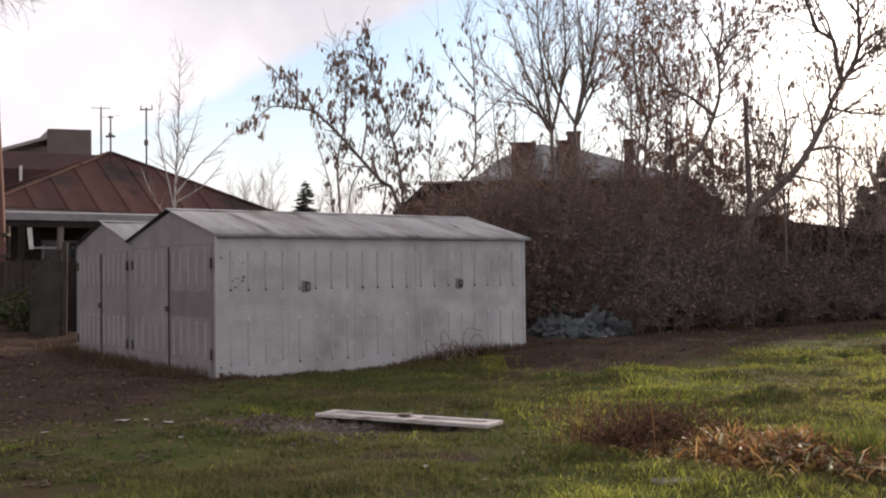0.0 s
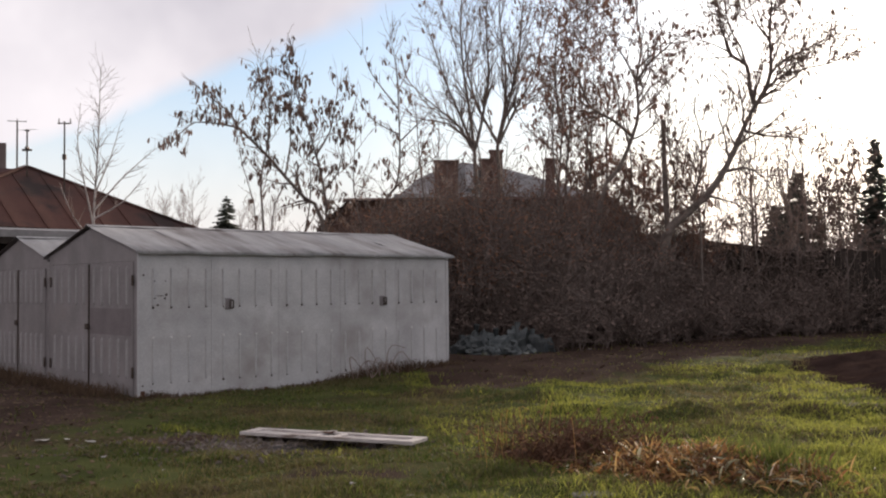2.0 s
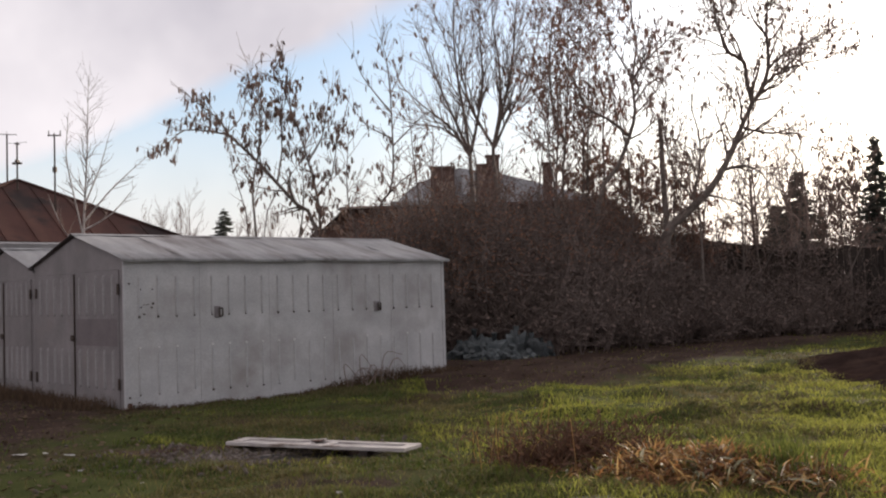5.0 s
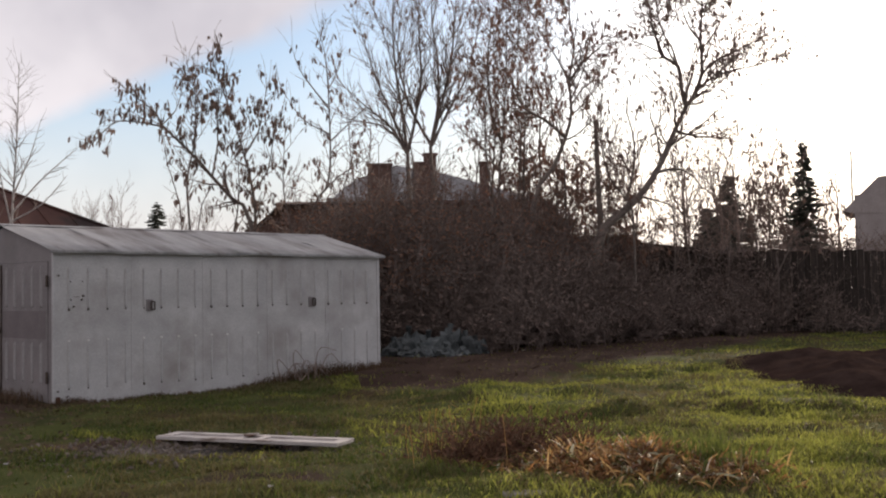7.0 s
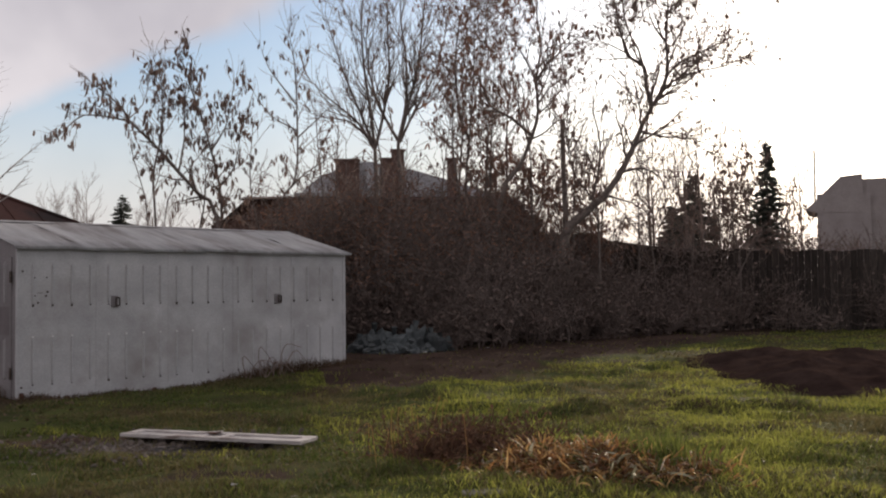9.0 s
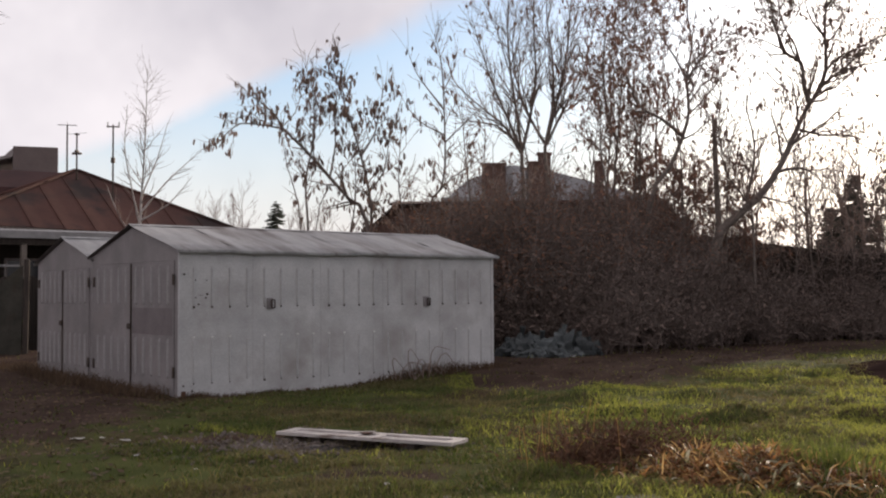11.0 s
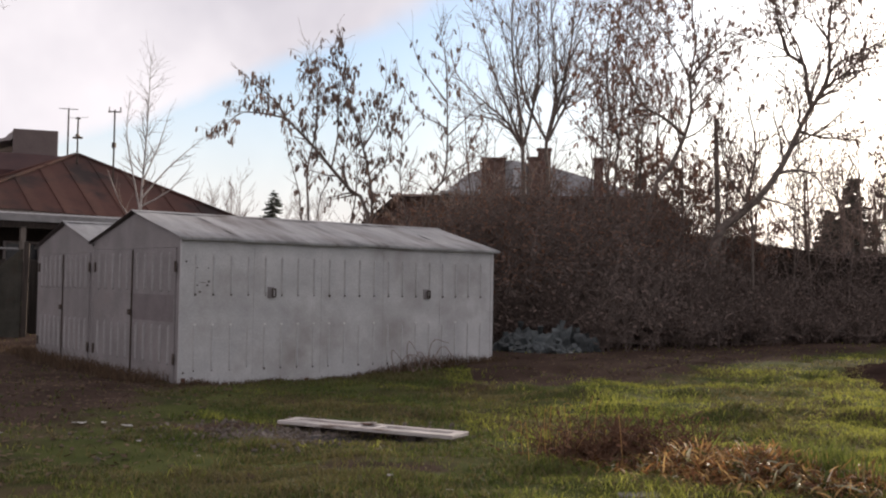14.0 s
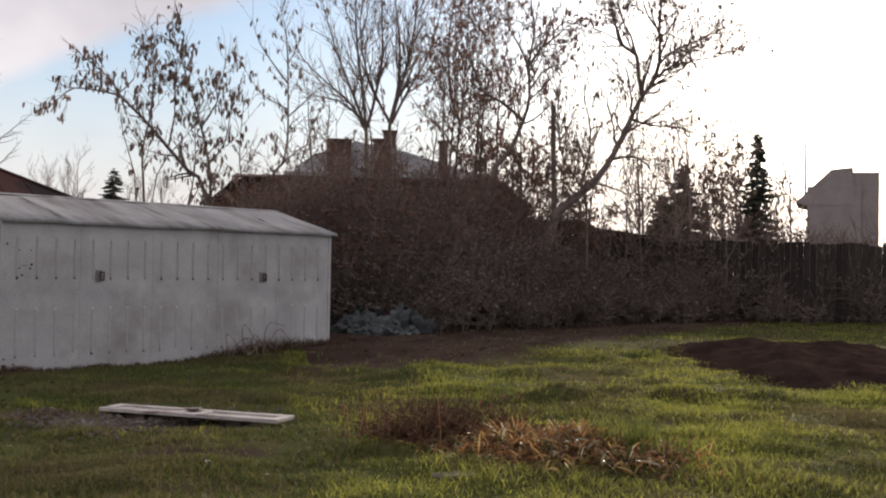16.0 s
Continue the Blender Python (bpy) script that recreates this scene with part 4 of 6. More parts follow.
def tree(seed, base, limbs, label, category="tree", bark=None, twig_mat=None, leaf_mat=None, group="bare trees", name="tree", whips=0, **kw):
    """limbs: (turning points, thick end, thin end, level of its children, where they start); whips: long bare shoots at each tip."""
    g = Grower(seed, **kw)
    for way, r0, r1, lv, start in limbs:
        g.along(smooth_line(way, 0.3), r0, r1, lv, start)
    g.leaf = 0.0
    for way, r0, r1, lv, start in limbs if whips else ():
        tip, before = Vector(way[-1]), Vector(way[-2])
        for _ in range(whips):
            ahead = ((tip - before).normalized() + Vector((g.rng.uniform(-0.35, 0.35), g.rng.uniform(-0.3, 0.3), 0.5))).normalized()
            g.shoot(tip.lerp(before, g.rng.uniform(0, 0.6)), ahead, g.rng.uniform(0.5, 1.0), r1, 0)
    return g.finish(name, base, label, category, bark or M_BARK, twig_mat or M_TWIG, leaf_mat or M_LEAF, group)


tree(11, (-0.87, 24, 0.1), [
    ([(-0.87, 24, 0.05), (-0.98, 24, 2.94), (-1.35, 24, 3.44), (-1.8, 24, 3.95), (-2.22, 24, 4.44), (-2.57, 24, 4.79), (-2.86, 24, 5.08), (-3.02, 24, 5.37), (-3.41, 24, 5.7), (-3.64, 24, 5.86)], 0.075, 0.01, 2, 0.4),
    ([(-2.82, 24, 5.05), (-3.26, 23.9, 5.12), (-3.76, 23.8, 5.14), (-4.06, 23.7, 4.89), (-4.21, 23.6, 4.68)], 0.024, 0.006, 2, 0.15),
    ([(-0.87, 24.1, 0.05), (-0.88, 24.1, 2.92), (-0.92, 24.1, 3.58), (-1.05, 24.1, 4.21), (-1.3, 24.1, 5.11), (-1.56, 24.1, 5.88), (-1.69, 24.1, 6.3), (-1.8, 24.1, 6.75)], 0.06, 0.006, 2, 0.3)] + [
    ([(-1.11, 24.1, 4.44), (-0.8, 24.22, 4.99), (-0.68, 24.34, 5.59), (-0.62, 24.46, 6.06)], 0.026, 0.006, 2, 0.15),
    ([(-0.92, 24, 3.63), (-0.6, 23.9, 4.06), (-0.48, 23.8, 4.68), (-0.35, 23.7, 5.16)], 0.024, 0.006, 2, 0.2),
    ([(-2.22, 24, 4.44), (-2.16, 24.1, 5.12), (-2.12, 24.2, 5.65), (-2.22, 24.3, 6.25)], 0.022, 0.006, 2, 0.2),
    ([(-1.8, 24, 3.95), (-1.67, 23.92, 4.7), (-1.67, 23.84, 5.45), (-1.42, 23.76, 6.07)], 0.024, 0.006, 2, 0.2),
    ([(-2.89, 24, 5.08), (-2.58, 24.1, 5.44), (-2.47, 24.2, 5.9), (-2.44, 24.3, 6.25)], 0.018, 0.005, 1, 0.2)],
    "leaning ash with brown seed bunches and dead leaves still hanging", leaf=0.5, leaf_len=0.18, up=0.12, fine=0.006, lens=(0.4, 0.65, 1.0), dense=(7, 9, 5), whips=2, group="leafy ash trees")
tree(12, (-2.26, 23.9, 0.1), [
    ([(-2.26, 23.9, 0.05), (-2.28, 23.9, 2.81), (-2.33, 23.9, 3.56), (-2.3, 23.9, 4.07), (-2.17, 23.9, 4.7), (-2.14, 23.9, 5.6), (-2.2, 23.9, 6.05), (-2.34, 23.9, 6.45)], 0.05, 0.006, 2, 0.45),
    ([(-2.41, 23.8, 0.05), (-2.44, 23.8, 2.84), (-2.54, 23.8, 3.56), (-2.73, 23.8, 4.19), (-2.8, 23.8, 4.57)], 0.035, 0.006, 1, 0.5),
    ([(-2.17, 24, 0.05), (-2.11, 24, 2.81), (-1.92, 24, 3.57), (-1.61, 24, 4.01), (-1.13, 24, 4.58)], 0.03, 0.006, 1, 0.4)],
    "thin ash stems with sparse brown leaves", leaf=0.24, leaf_len=0.18, fine=0.006, lens=(0.4, 0.8, 1.2), dense=(6.5, 8, 4.5), whips=2, group="leafy ash trees")
tree(13, (0.23, 24, 0.1), [
    ([(0.23, 24, 0.05), (0.33, 24, 3.01), (0.67, 24, 3.68), (0.78, 24, 4.25), (0.77, 24, 5.39), (0.74, 24, 6.15), (0.69, 24, 6.7), (0.56, 24, 7.2)], 0.055, 0.006, 2, 0.5),
    ([(0.77, 24, 4.91), (0.48, 23.92, 5.04), (0.11, 23.84, 5.28), (-0.22, 23.76, 5.78)], 0.022, 0.005, 1, 0.25),
    ([(0.76, 24, 5.49), (0.37, 24.08, 6.01), (0.12, 24.16, 6.4), (-0.05, 24.24, 6.9)], 0.022, 0.005, 1, 0.3),
    ([(0.62, 24, 3.62), (0.97, 24.05, 3.97), (1.36, 24.1, 4.22), (1.68, 24.15, 4.46)], 0.026, 0.006, 1, 0.3)] + [
    ([(0.77, 24, 4.73), (1.1, 23.9, 5.04), (1.43, 23.8, 5.36), (1.6, 23.7, 5.47)], 0.02, 0.005, 1, 0.2),
    ([(0.75, 24, 5.9), (1, 24.1, 6.43), (1.09, 24.2, 6.97)], 0.016, 0.005, 1, 0.2)],
    "upright ash sapling with scattered brown leaves", leaf=0.2, leaf_len=0.18, fine=0.006, lens=(0.42, 0.75, 1.2), dense=(7, 8, 5), whips=2, group="leafy ash trees")
tree(14, (3.27, 30.7, 0.1), [
    ([(3.27, 30.7, 0.05), (3.26, 30.7, 4.42), (3.23, 30.7, 4.91), (3.22, 30.7, 5.37), (3.09, 30.7, 6.54), (2.91, 30.7, 7.86), (2.85, 30.7, 9.17), (2.95, 30.7, 10.66)], 0.115, 0.009, 3, 0.6),
    ([(3.21, 30.7, 5.37), (2.75, 30.55, 6.09), (2.25, 30.4, 6.49), (1.7, 30.25, 6.91), (1.35, 30.1, 7.23)], 0.05, 0.007, 2, 0.12),
    ([(3.21, 30.7, 5.4), (2.91, 30.85, 6.24), (2.44, 31, 7.42), (2.07, 31.15, 8.61), (1.83, 31.3, 9.51)], 0.055, 0.007, 2, 0.12),
    ([(3.24, 30.7, 5.43), (3.46, 30.6, 6.37), (3.62, 30.5, 7.5), (3.58, 30.4, 8.78), (3.56, 30.3, 10.23)], 0.055, 0.007, 2, 0.12)] + [
    ([(3.08, 30.7, 5.64), (2.51, 30.82, 6.2), (1.77, 30.94, 6.33), (1.29, 31.06, 6.51)], 0.035, 0.006, 2, 0.2),
    ([(3.97, 30.7, 0.05), (3.96, 30.7, 4.42), (3.94, 30.7, 4.91), (3.9, 30.7, 5.53), (4.13, 30.7, 6.72), (4.15, 30.7, 8.04), (4, 30.7, 9.2), (4.02, 30.7, 10.53)], 0.115, 0.009, 3, 0.6),
    ([(3.92, 30.7, 5.6), (3.5, 30.85, 6.41), (3.2, 31, 7.26), (3.03, 31.15, 8.46), (3.2, 31.3, 9.84)], 0.05, 0.007, 2, 0.12),
    ([(3.93, 30.7, 5.63), (4.28, 30.58, 6.99), (4.54, 30.46, 8.32), (4.64, 30.34, 9.61), (4.73, 30.22, 10.57)], 0.055, 0.007, 2, 0.12)] + [
    ([(3.95, 30.7, 5.6), (4.42, 30.8, 6.57), (4.92, 30.9, 7.43), (5.26, 31, 8.46), (5.53, 31.1, 9.7)], 0.045, 0.007, 2, 0.12),
    ([(4.38, 30.7, 6.55), (4.76, 30.8, 6.74), (5.25, 30.9, 7.26), (5.62, 31, 7.96)], 0.03, 0.006, 2, 0.2)],
    "tall bare tree forking into a fan of fine upright branches", leaf=0.035, leaf_len=0.2, up=0.24, wild=0.16, ang=(16, 50), fine=0.0065, lens=(0.6, 1.1, 1.6), dense=(6.5, 7, 4.2))
tree(15, (5.06, 26.5, 0.1), [
    ([(5.06, 26.5, 0.05), (5.08, 26.5, 3.97), (5.16, 26.5, 4.83), (5.21, 26.5, 5.41), (5.3, 26.5, 6.56), (5.33, 26.5, 7.57), (5.35, 26.5, 8.73), (5.24, 26.5, 9.59)], 0.06, 0.008, 3, 0.45),
    ([(5.17, 26.5, 5.12), (4.91, 26.4, 5.8), (4.8, 26.3, 7.06), (4.88, 26.2, 8.05), (4.72, 26.1, 9.01)], 0.04, 0.007, 2, 0.2),
    ([(5.58, 26.5, 0.05), (5.6, 26.5, 4), (5.65, 26.5, 4.86), (5.64, 26.5, 5.43), (5.46, 26.5, 6.57), (5.62, 26.5, 7.59), (5.74, 26.5, 8.76), (5.85, 26.5, 9.64)], 0.045, 0.007, 3, 0.45)] + [
    ([(5.03, 26.5, 4.39), (4.74, 26.6, 4.93), (4.23, 26.7, 5.37), (3.85, 26.8, 5.94)], 0.03, 0.006, 1, 0.3)],
    "russet-leaved maple with several upright stems", leaf=0.24, leaf_len=0.16, up=0.14, ang=(30, 64), fine=0.0075, lens=(0.5, 1.1, 1.8), dense=(6.5, 6.5, 4.5), leaf_mat=M_LEAF_RED)
tree(16, (5.52, 25.2, 0.1), [
    ([(5.52, 25.2, 0.05), (5.67, 25.2, 3.41), (6.16, 25.2, 4.3), (6.48, 25.2, 5.03), (6.64, 25.2, 5.66), (6.6, 25.2, 6.41), (6.74, 25.2, 7.25), (6.64, 25.2, 7.94), (6.69, 25.2, 9.05)], 0.11, 0.01, 3, 0.55),
    ([(6.47, 25.2, 5.06), (5.95, 25.1, 5.45), (5.39, 25, 5.73), (5.18, 24.9, 6.24), (4.93, 24.8, 6.64)], 0.05, 0.008, 2, 0.2),
    ([(6.62, 25.2, 6.39), (6.87, 25.1, 6.8), (7.35, 25, 7.22), (7.62, 24.9, 7.5)], 0.045, 0.008, 2, 0.2),
    ([(6.61, 25.2, 6.39), (6.36, 25.32, 6.95), (6.09, 25.44, 7.45), (5.82, 25.56, 7.85)], 0.035, 0.007, 2, 0.2)] + [
    ([(6.63, 25.2, 5.8), (7.02, 25.3, 6.32), (7.39, 25.4, 6.5), (7.63, 25.5, 6.56)], 0.025, 0.007, 2, 0.2)],
    "crooked leaning tree with clinging brown leaves", leaf=0.3, leaf_len=0.16, up=0.12, fine=0.0075, lens=(0.5, 1.0, 1.6), dense=(7, 6.5, 4.5), leaf_mat=M_LEAF_RED)
tree(17, (7.25, 25, 0.2), [([(7.26, 25, 0.05), (7.25, 25, 2.67), (7.21, 25, 3.96), (7.18, 25, 5.43)], 0.1, 0.055, 0, 0.3)], "broken-topped dead tree stump among the thicket", "stump", name="tree_stump", group="")
tree(18, (6.86, 24.6, 0.1), [
    ([(6.86, 24.6, 0.05), (7.05, 24.6, 2.44), (7.67, 24.6, 3.17), (8.05, 24.6, 3.51), (8.44, 24.6, 3.99), (8.75, 24.6, 4.55), (9.07, 24.6, 5.25), (9.35, 24.6, 5.75), (9.6, 24.6, 6.09), (10.01, 24.6, 6.44), (10.52, 24.6, 6.59), (11.27, 24.6, 6.78)], 0.165, 0.012, 3, 0.55),
    ([(9.51, 24.6, 5.95), (9.68, 24.48, 6.49), (9.62, 24.36, 7.27), (9.62, 24.24, 7.92), (9.64, 24.12, 9.04)], 0.065, 0.01, 3, 0.2),
    ([(9.3, 24.6, 5.74), (9.21, 24.65, 6.21), (9.18, 24.7, 6.7), (8.79, 24.75, 6.96), (8.68, 24.8, 7.37), (8.57, 24.85, 7.85), (8.5, 24.9, 8.55), (8.37, 24.95, 9.38)], 0.065, 0.009, 3, 0.3)] + [
    ([(9.11, 24.6, 6.69), (9.02, 24.7, 7.17), (8.82, 24.8, 7.59), (8.74, 24.9, 8.29), (8.85, 25, 9.23)], 0.035, 0.008, 2, 0.2),
    ([(9.72, 24.6, 7.3), (9.37, 24.5, 7.67), (9.16, 24.4, 8.2), (9.04, 24.3, 9.04)], 0.03, 0.007, 2, 0.2),
    ([(10.05, 24.6, 6.45), (10.58, 24.5, 6.93), (11.2, 24.4, 7.36), (11.61, 24.3, 7.81)], 0.03, 0.007, 2, 0.2),
    ([(9.04, 24.6, 5.11), (9.51, 24.45, 4.96), (10.15, 24.3, 4.9), (10.86, 24.15, 4.65)], 0.04, 0.008, 2, 0.15),
    ([(8.49, 24.6, 4.1), (8.99, 24.45, 4.2), (9.38, 24.3, 3.95), (9.62, 24.15, 3.42)], 0.045, 0.008, 2, 0.15)] + [
    ([(8.81, 24.6, 4.76), (8.65, 24.7, 5.23), (8.78, 24.8, 5.69), (9.04, 24.9, 6.52)], 0.025, 0.006, 2, 0.2),
    ([(8.1, 24.6, 3.54), (8.76, 24.5, 3.36), (9.29, 24.4, 2.98)], 0.03, 0.007, 2, 0.2),
    ([(8.02, 24.6, 3.48), (7.56, 24.5, 3.21), (7.07, 24.4, 3.07)], 0.03, 0.008, 1, 0.2)],
    "large willow leaning out over the yard, nearly bare", leaf=0.09, leaf_len=0.15, up=0.1, wild=0.3, ang=(24, 60), fine=0.0085, lens=(0.6, 1.2, 1.7), dense=(7.5, 7.0, 5.0))
tree(19, (8.03, 24.8, 0.1), [
    ([(8.03, 24.8, 0.05), (7.99, 24.8, 3.04), (7.86, 24.8, 3.46), (7.48, 24.8, 3.96), (7.29, 24.8, 4.49), (7.24, 24.8, 5.16), (7.31, 24.8, 6.05)], 0.05, 0.009, 3, 0.4),
    ([(7.85, 24.8, 3.49), (8.07, 24.85, 4.37), (8.07, 24.9, 5.09), (7.95, 24.95, 5.63), (8.06, 25, 6.36)], 0.045, 0.008, 2, 0.2),
    ([(8.04, 24.8, 4.86), (8.44, 24.7, 5), (8.67, 24.6, 5.17)], 0.02, 0.006, 1, 0.2)],
    "slim crooked bare tree beside the stump", leaf=0.08, leaf_len=0.15, fine=0.0085, lens=(0.45, 0.95, 1.5), dense=(7, 6.5, 5))
tree(20, (-6.35, 25.27, 0.3), [
    ([(-6.35, 25.27, 0.2), (-6.3, 25.2, 3.05), (-6.2, 25.19, 4.9), (-6.15, 25.2, 6.7)], 0.05, 0.006, 2, 0.5),
    ([(-6.3, 25.22, 2.9), (-6.5, 25.11, 3.95), (-6.64, 25.08, 4.78), (-6.58, 25.09, 5.8)], 0.026, 0.005, 1, 0.25),
    ([(-6.26, 25.18, 3.7), (-5.93, 25.26, 4.55), (-5.7, 25.3, 5.4)], 0.024, 0.005, 1, 0.2),
    ([(-6.27, 25.18, 3.3), (-5.76, 25.29, 3.96), (-5.28, 25.39, 4.45), (-4.95, 25.45, 4.75)], 0.024, 0.005, 1, 0.2),
    ([(-6.28, 25.18, 3.1), (-5.65, 25.31, 3.5), (-5.15, 25.41, 4.15)], 0.022, 0.005, 1, 0.2),
    ([(-6.32, 25.18, 2.6), (-6.7, 25.0, 3.1), (-7.0, 24.9, 3.9)], 0.022, 0.005, 1, 0.3)],
    "young bare birch with a pale trunk", up=0.2, fine=0.003, lens=(0.45, 0.7, 1.2), dense=(9, 10, 6.0), bark=M_BIRCH, twig_mat=M_PALE_TWIG, ang=(32, 58), group="")
tree(21, (-13, 21.3, 0.1), [
    ([(-13.3, 21.3, 0.05), (-13, 21.3, 2.28), (-12.4, 21.3, 3.41), (-11.8, 21.3, 4.19), (-11.44, 21.3, 4.9), (-11.07, 21.3, 5.68), (-10.49, 21.3, 6.51), (-9.89, 21.3, 7.22), (-9.38, 21.3, 7.87), (-9.05, 21.3, 8.34)], 0.17, 0.05, 3, 0.35),
    ([(-10.49, 21.3, 6.49), (-9.92, 21.4, 6.8), (-9.29, 21.5, 7.07), (-8.74, 21.6, 7.16)], 0.055, 0.01, 2, 0.3),
    ([(-13.2, 21.3, 0.05), (-12.76, 21.3, 2.64), (-12.58, 21.3, 4.8), (-12.36, 21.3, 6.37), (-12.16, 21.3, 7.21), (-11.99, 21.3, 8.31)], 0.14, 0.06, 3, 0.35),
    ([(-12.16, 21.3, 6.51), (-11.76, 21.3, 6.72), (-11.39, 21.3, 7.03)], 0.045, 0.03, 0, 0.9)] + [
    ([(-11.8, 21.3, 3.49), (-11.48, 21.18, 4.05), (-10.98, 21.06, 4.56), (-10.48, 20.94, 4.72), (-9.78, 20.82, 4.55)], 0.045, 0.008, 2, 0.15),
    ([(-11.44, 21.3, 4.9), (-11.86, 21.4, 4.5), (-12.42, 21.5, 4.1), (-12.85, 21.6, 3.75)], 0.04, 0.01, 2, 0.2),
    ([(-11.3, 21.3, 4.3), (-10.75, 21.2, 4.4), (-10.2, 21.1, 4.03)], 0.02, 0.006, 2, 0.2)],
    "big bare willow with fine drooping twigs", up=0.05, droop=0.5, wild=0.28, fine=0.005, lens=(0.6, 1.1, 1.6), dense=(7.0, 6.5, 5.0), ang=(30, 75), bark=M_PALE_BARK, twig_mat=M_PALE_TWIG)
cable((-10.95, 24.87, 8.7), (-12.6, 29.5, 4.2), 0.5)
cable((-10.7, 24.97, 8.4), (-12.0, 28.0, 3.9), 0.35)
cable((-10.9, 24.9, 8.75), (-30, 14.5, 8.0), 0.8)


def sapling(seed, x, y, h, lean, leaf, mat, label):
    """A slim sucker tree among the thicket."""
    r = random.Random(seed)
    z = pocket(x, y)
    way = [(x, y, z - 0.05), (x + lean * 0.3, y, z + h * 0.4), (x + lean * 0.6 + r.uniform(-0.2, 0.2), y + r.uniform(-0.2, 0.2), z + h * 0.7), (x + lean, y, z + h)]
    if x > 7.9:
        side = [(x + r.uniform(-0.1, 0.1), y, z + h * 0.3), (x + r.uniform(0.3, 0.7), y - 0.2, z + h * 0.55), (x + r.uniform(0.7, 1.2), y - 0.3, z + h * 0.62), (x + r.uniform(1.1, 1.6), y - 0.4, z + h * 0.5)]
        return tree(seed, (x, y, z), [(way, 0.018 + 0.006 * h, 0.006, 3, 0.3), (side, 0.022, 0.006, 2, 0.2)], label, leaf=leaf, leaf_len=0.14, up=0.08, droop=0.25, wild=0.3, ang=(28, 65), fine=0.007, lens=(0.5, 1.0, 1.5), dense=(5, 5, 3.5), leaf_mat=mat, group="thicket saplings", name="sapling")
    return tree(seed, (x, y, z), [(way, 0.018 + 0.006 * h, 0.006, 2, 0.38)], label, leaf=leaf * 1.3, leaf_len=0.15, up=0.2, ang=(24, 58), fine=0.008, lens=(0.45, 1.0, 1.4), dense=(5, 6, 3), leaf_mat=mat, group="thicket saplings", name="sapling")


for i, (x, y, h, lean, leaf) in enumerate((
        (0.1, 24.6, 4.9, -0.3, 0.30), (0.9, 25.2, 4.5, 0.5, 0.20), (1.6, 24.5, 4.6, 0.3, 0.10), (2.2, 25.6, 5.0, -0.4, 0.05), (2.9, 24.2, 4.6, 0.4, 0.08), (4.0, 25.0, 5.6, 0.5, 0.08),
        (4.6, 24.0, 6.4, -0.2, 0.10), (5.6, 26.5, 7.6, 0.3, 0.10), (6.1, 27.0, 7.9, 0.5, 0.09), (6.8, 26.2, 6.2, -0.3, 0.06), (7.6, 26.0, 5.4, 0.4, 0.04), (8.4, 26.6, 5.0, 0.6, 0.04),
        (9.4, 26.2, 4.6, 0.4, 0.05), (10.2, 26.8, 4.4, -0.2, 0.08), (11.2, 27.0, 4.9, 0.3, 0.10), (12.4, 26.6, 4.2, 0.2, 0.10), (-1.6, 24.8, 4.6, 0.3, 0.14), (3.3, 28.5, 6.6, -0.6, 0.03), (1.9, 29.0, 6.4, -0.5, 0.05), (5.2, 28.6, 8.2, 0.2, 0.06))):
    sapling(200 + i, x, y, h, lean, leaf, M_LEAF_RED if 4 < x < 7 else M_LEAF, "slim sapling with few brown leaves rising from the thicket")


for i, (x, y, h, lean) in enumerate(((7.0, 27.2, 4.3, 0.2), (7.5, 27.4, 4.1, -0.3), (8.0, 27.0, 4.4, 0.3), (8.5, 27.3, 3.9, 0.2), (6.5, 27.3, 4.2, -0.2), (8.9, 27.1, 3.7, 0.4), (6.0, 26.8, 4.3, 0.1), (7.7, 26.7, 3.9, -0.1), (5.5, 27.0, 4.2, 0.2), (6.3, 26.4, 4.1, 0.3), (6.8, 26.5, 4.3, 0.0), (7.2, 26.9, 4.2, 0.3), (5.8, 26.3, 4.0, -0.2), (8.2, 26.5, 3.7, 0.2))):
    z = pocket(x, y)
    tree(240 + i, (x, y, z), [([(x, y, z - 0.05), (x + lean * 0.5, y, z + h * 0.5), (x + lean, y + 0.1, z + h)], 0.03, 0.006, 3, 0.35)], "brown-leaved sucker growing up before the brick house", leaf=0.75, leaf_len=0.13, up=0.12, ang=(25, 68), fine=0.007, lens=(0.35, 0.6, 0.9), dense=(7, 7, 5.5), leaf_mat=M_LEAF_RED, group="thicket saplings", name="sapling")


def far_bare(seed, base, h):
    g = Grower(seed, up=0.35, fine=0.012, ang=(20, 45), lens=(0.8, 1.5, 2.2), dense=(2.5, 3.0, 3.0))
    b = Vector(base)
    g.along(smooth_line([b, b + Vector((0.1, 0, h * 0.5)), b + Vector((0.0, 0, h))], 0.6), 0.09, 0.02, 3, 0.35)
    return g.finish("tree", base, "distant bare tree on the skyline", "tree", M_TWIG, M_TWIG, M_LEAF, "far bare trees")


for i, (x, y, h) in enumerate(((-15.2, 84, 6.7), (-13.9, 85, 7.0), (-12.9, 83, 7.6), (-16.3, 86, 6.4), (-9.8, 88, 6.0), (-8.4, 86, 6.3), (-6.9, 84, 6.1))):
    far_bare(40 + i, (x, y, 0.8), h)
for i, (x, y, h) in enumerate(((24.5, 46, 6.2), (22.3, 47, 6.0), (33.0, 50, 7.2), (14.3, 38, 5.4), (16.0, 39, 5.8), (12.3, 33, 5.0), (13.2, 31, 4.6), (19, 43, 5.6))):
    far_bare(60 + i, (x, y, 0.3), h)


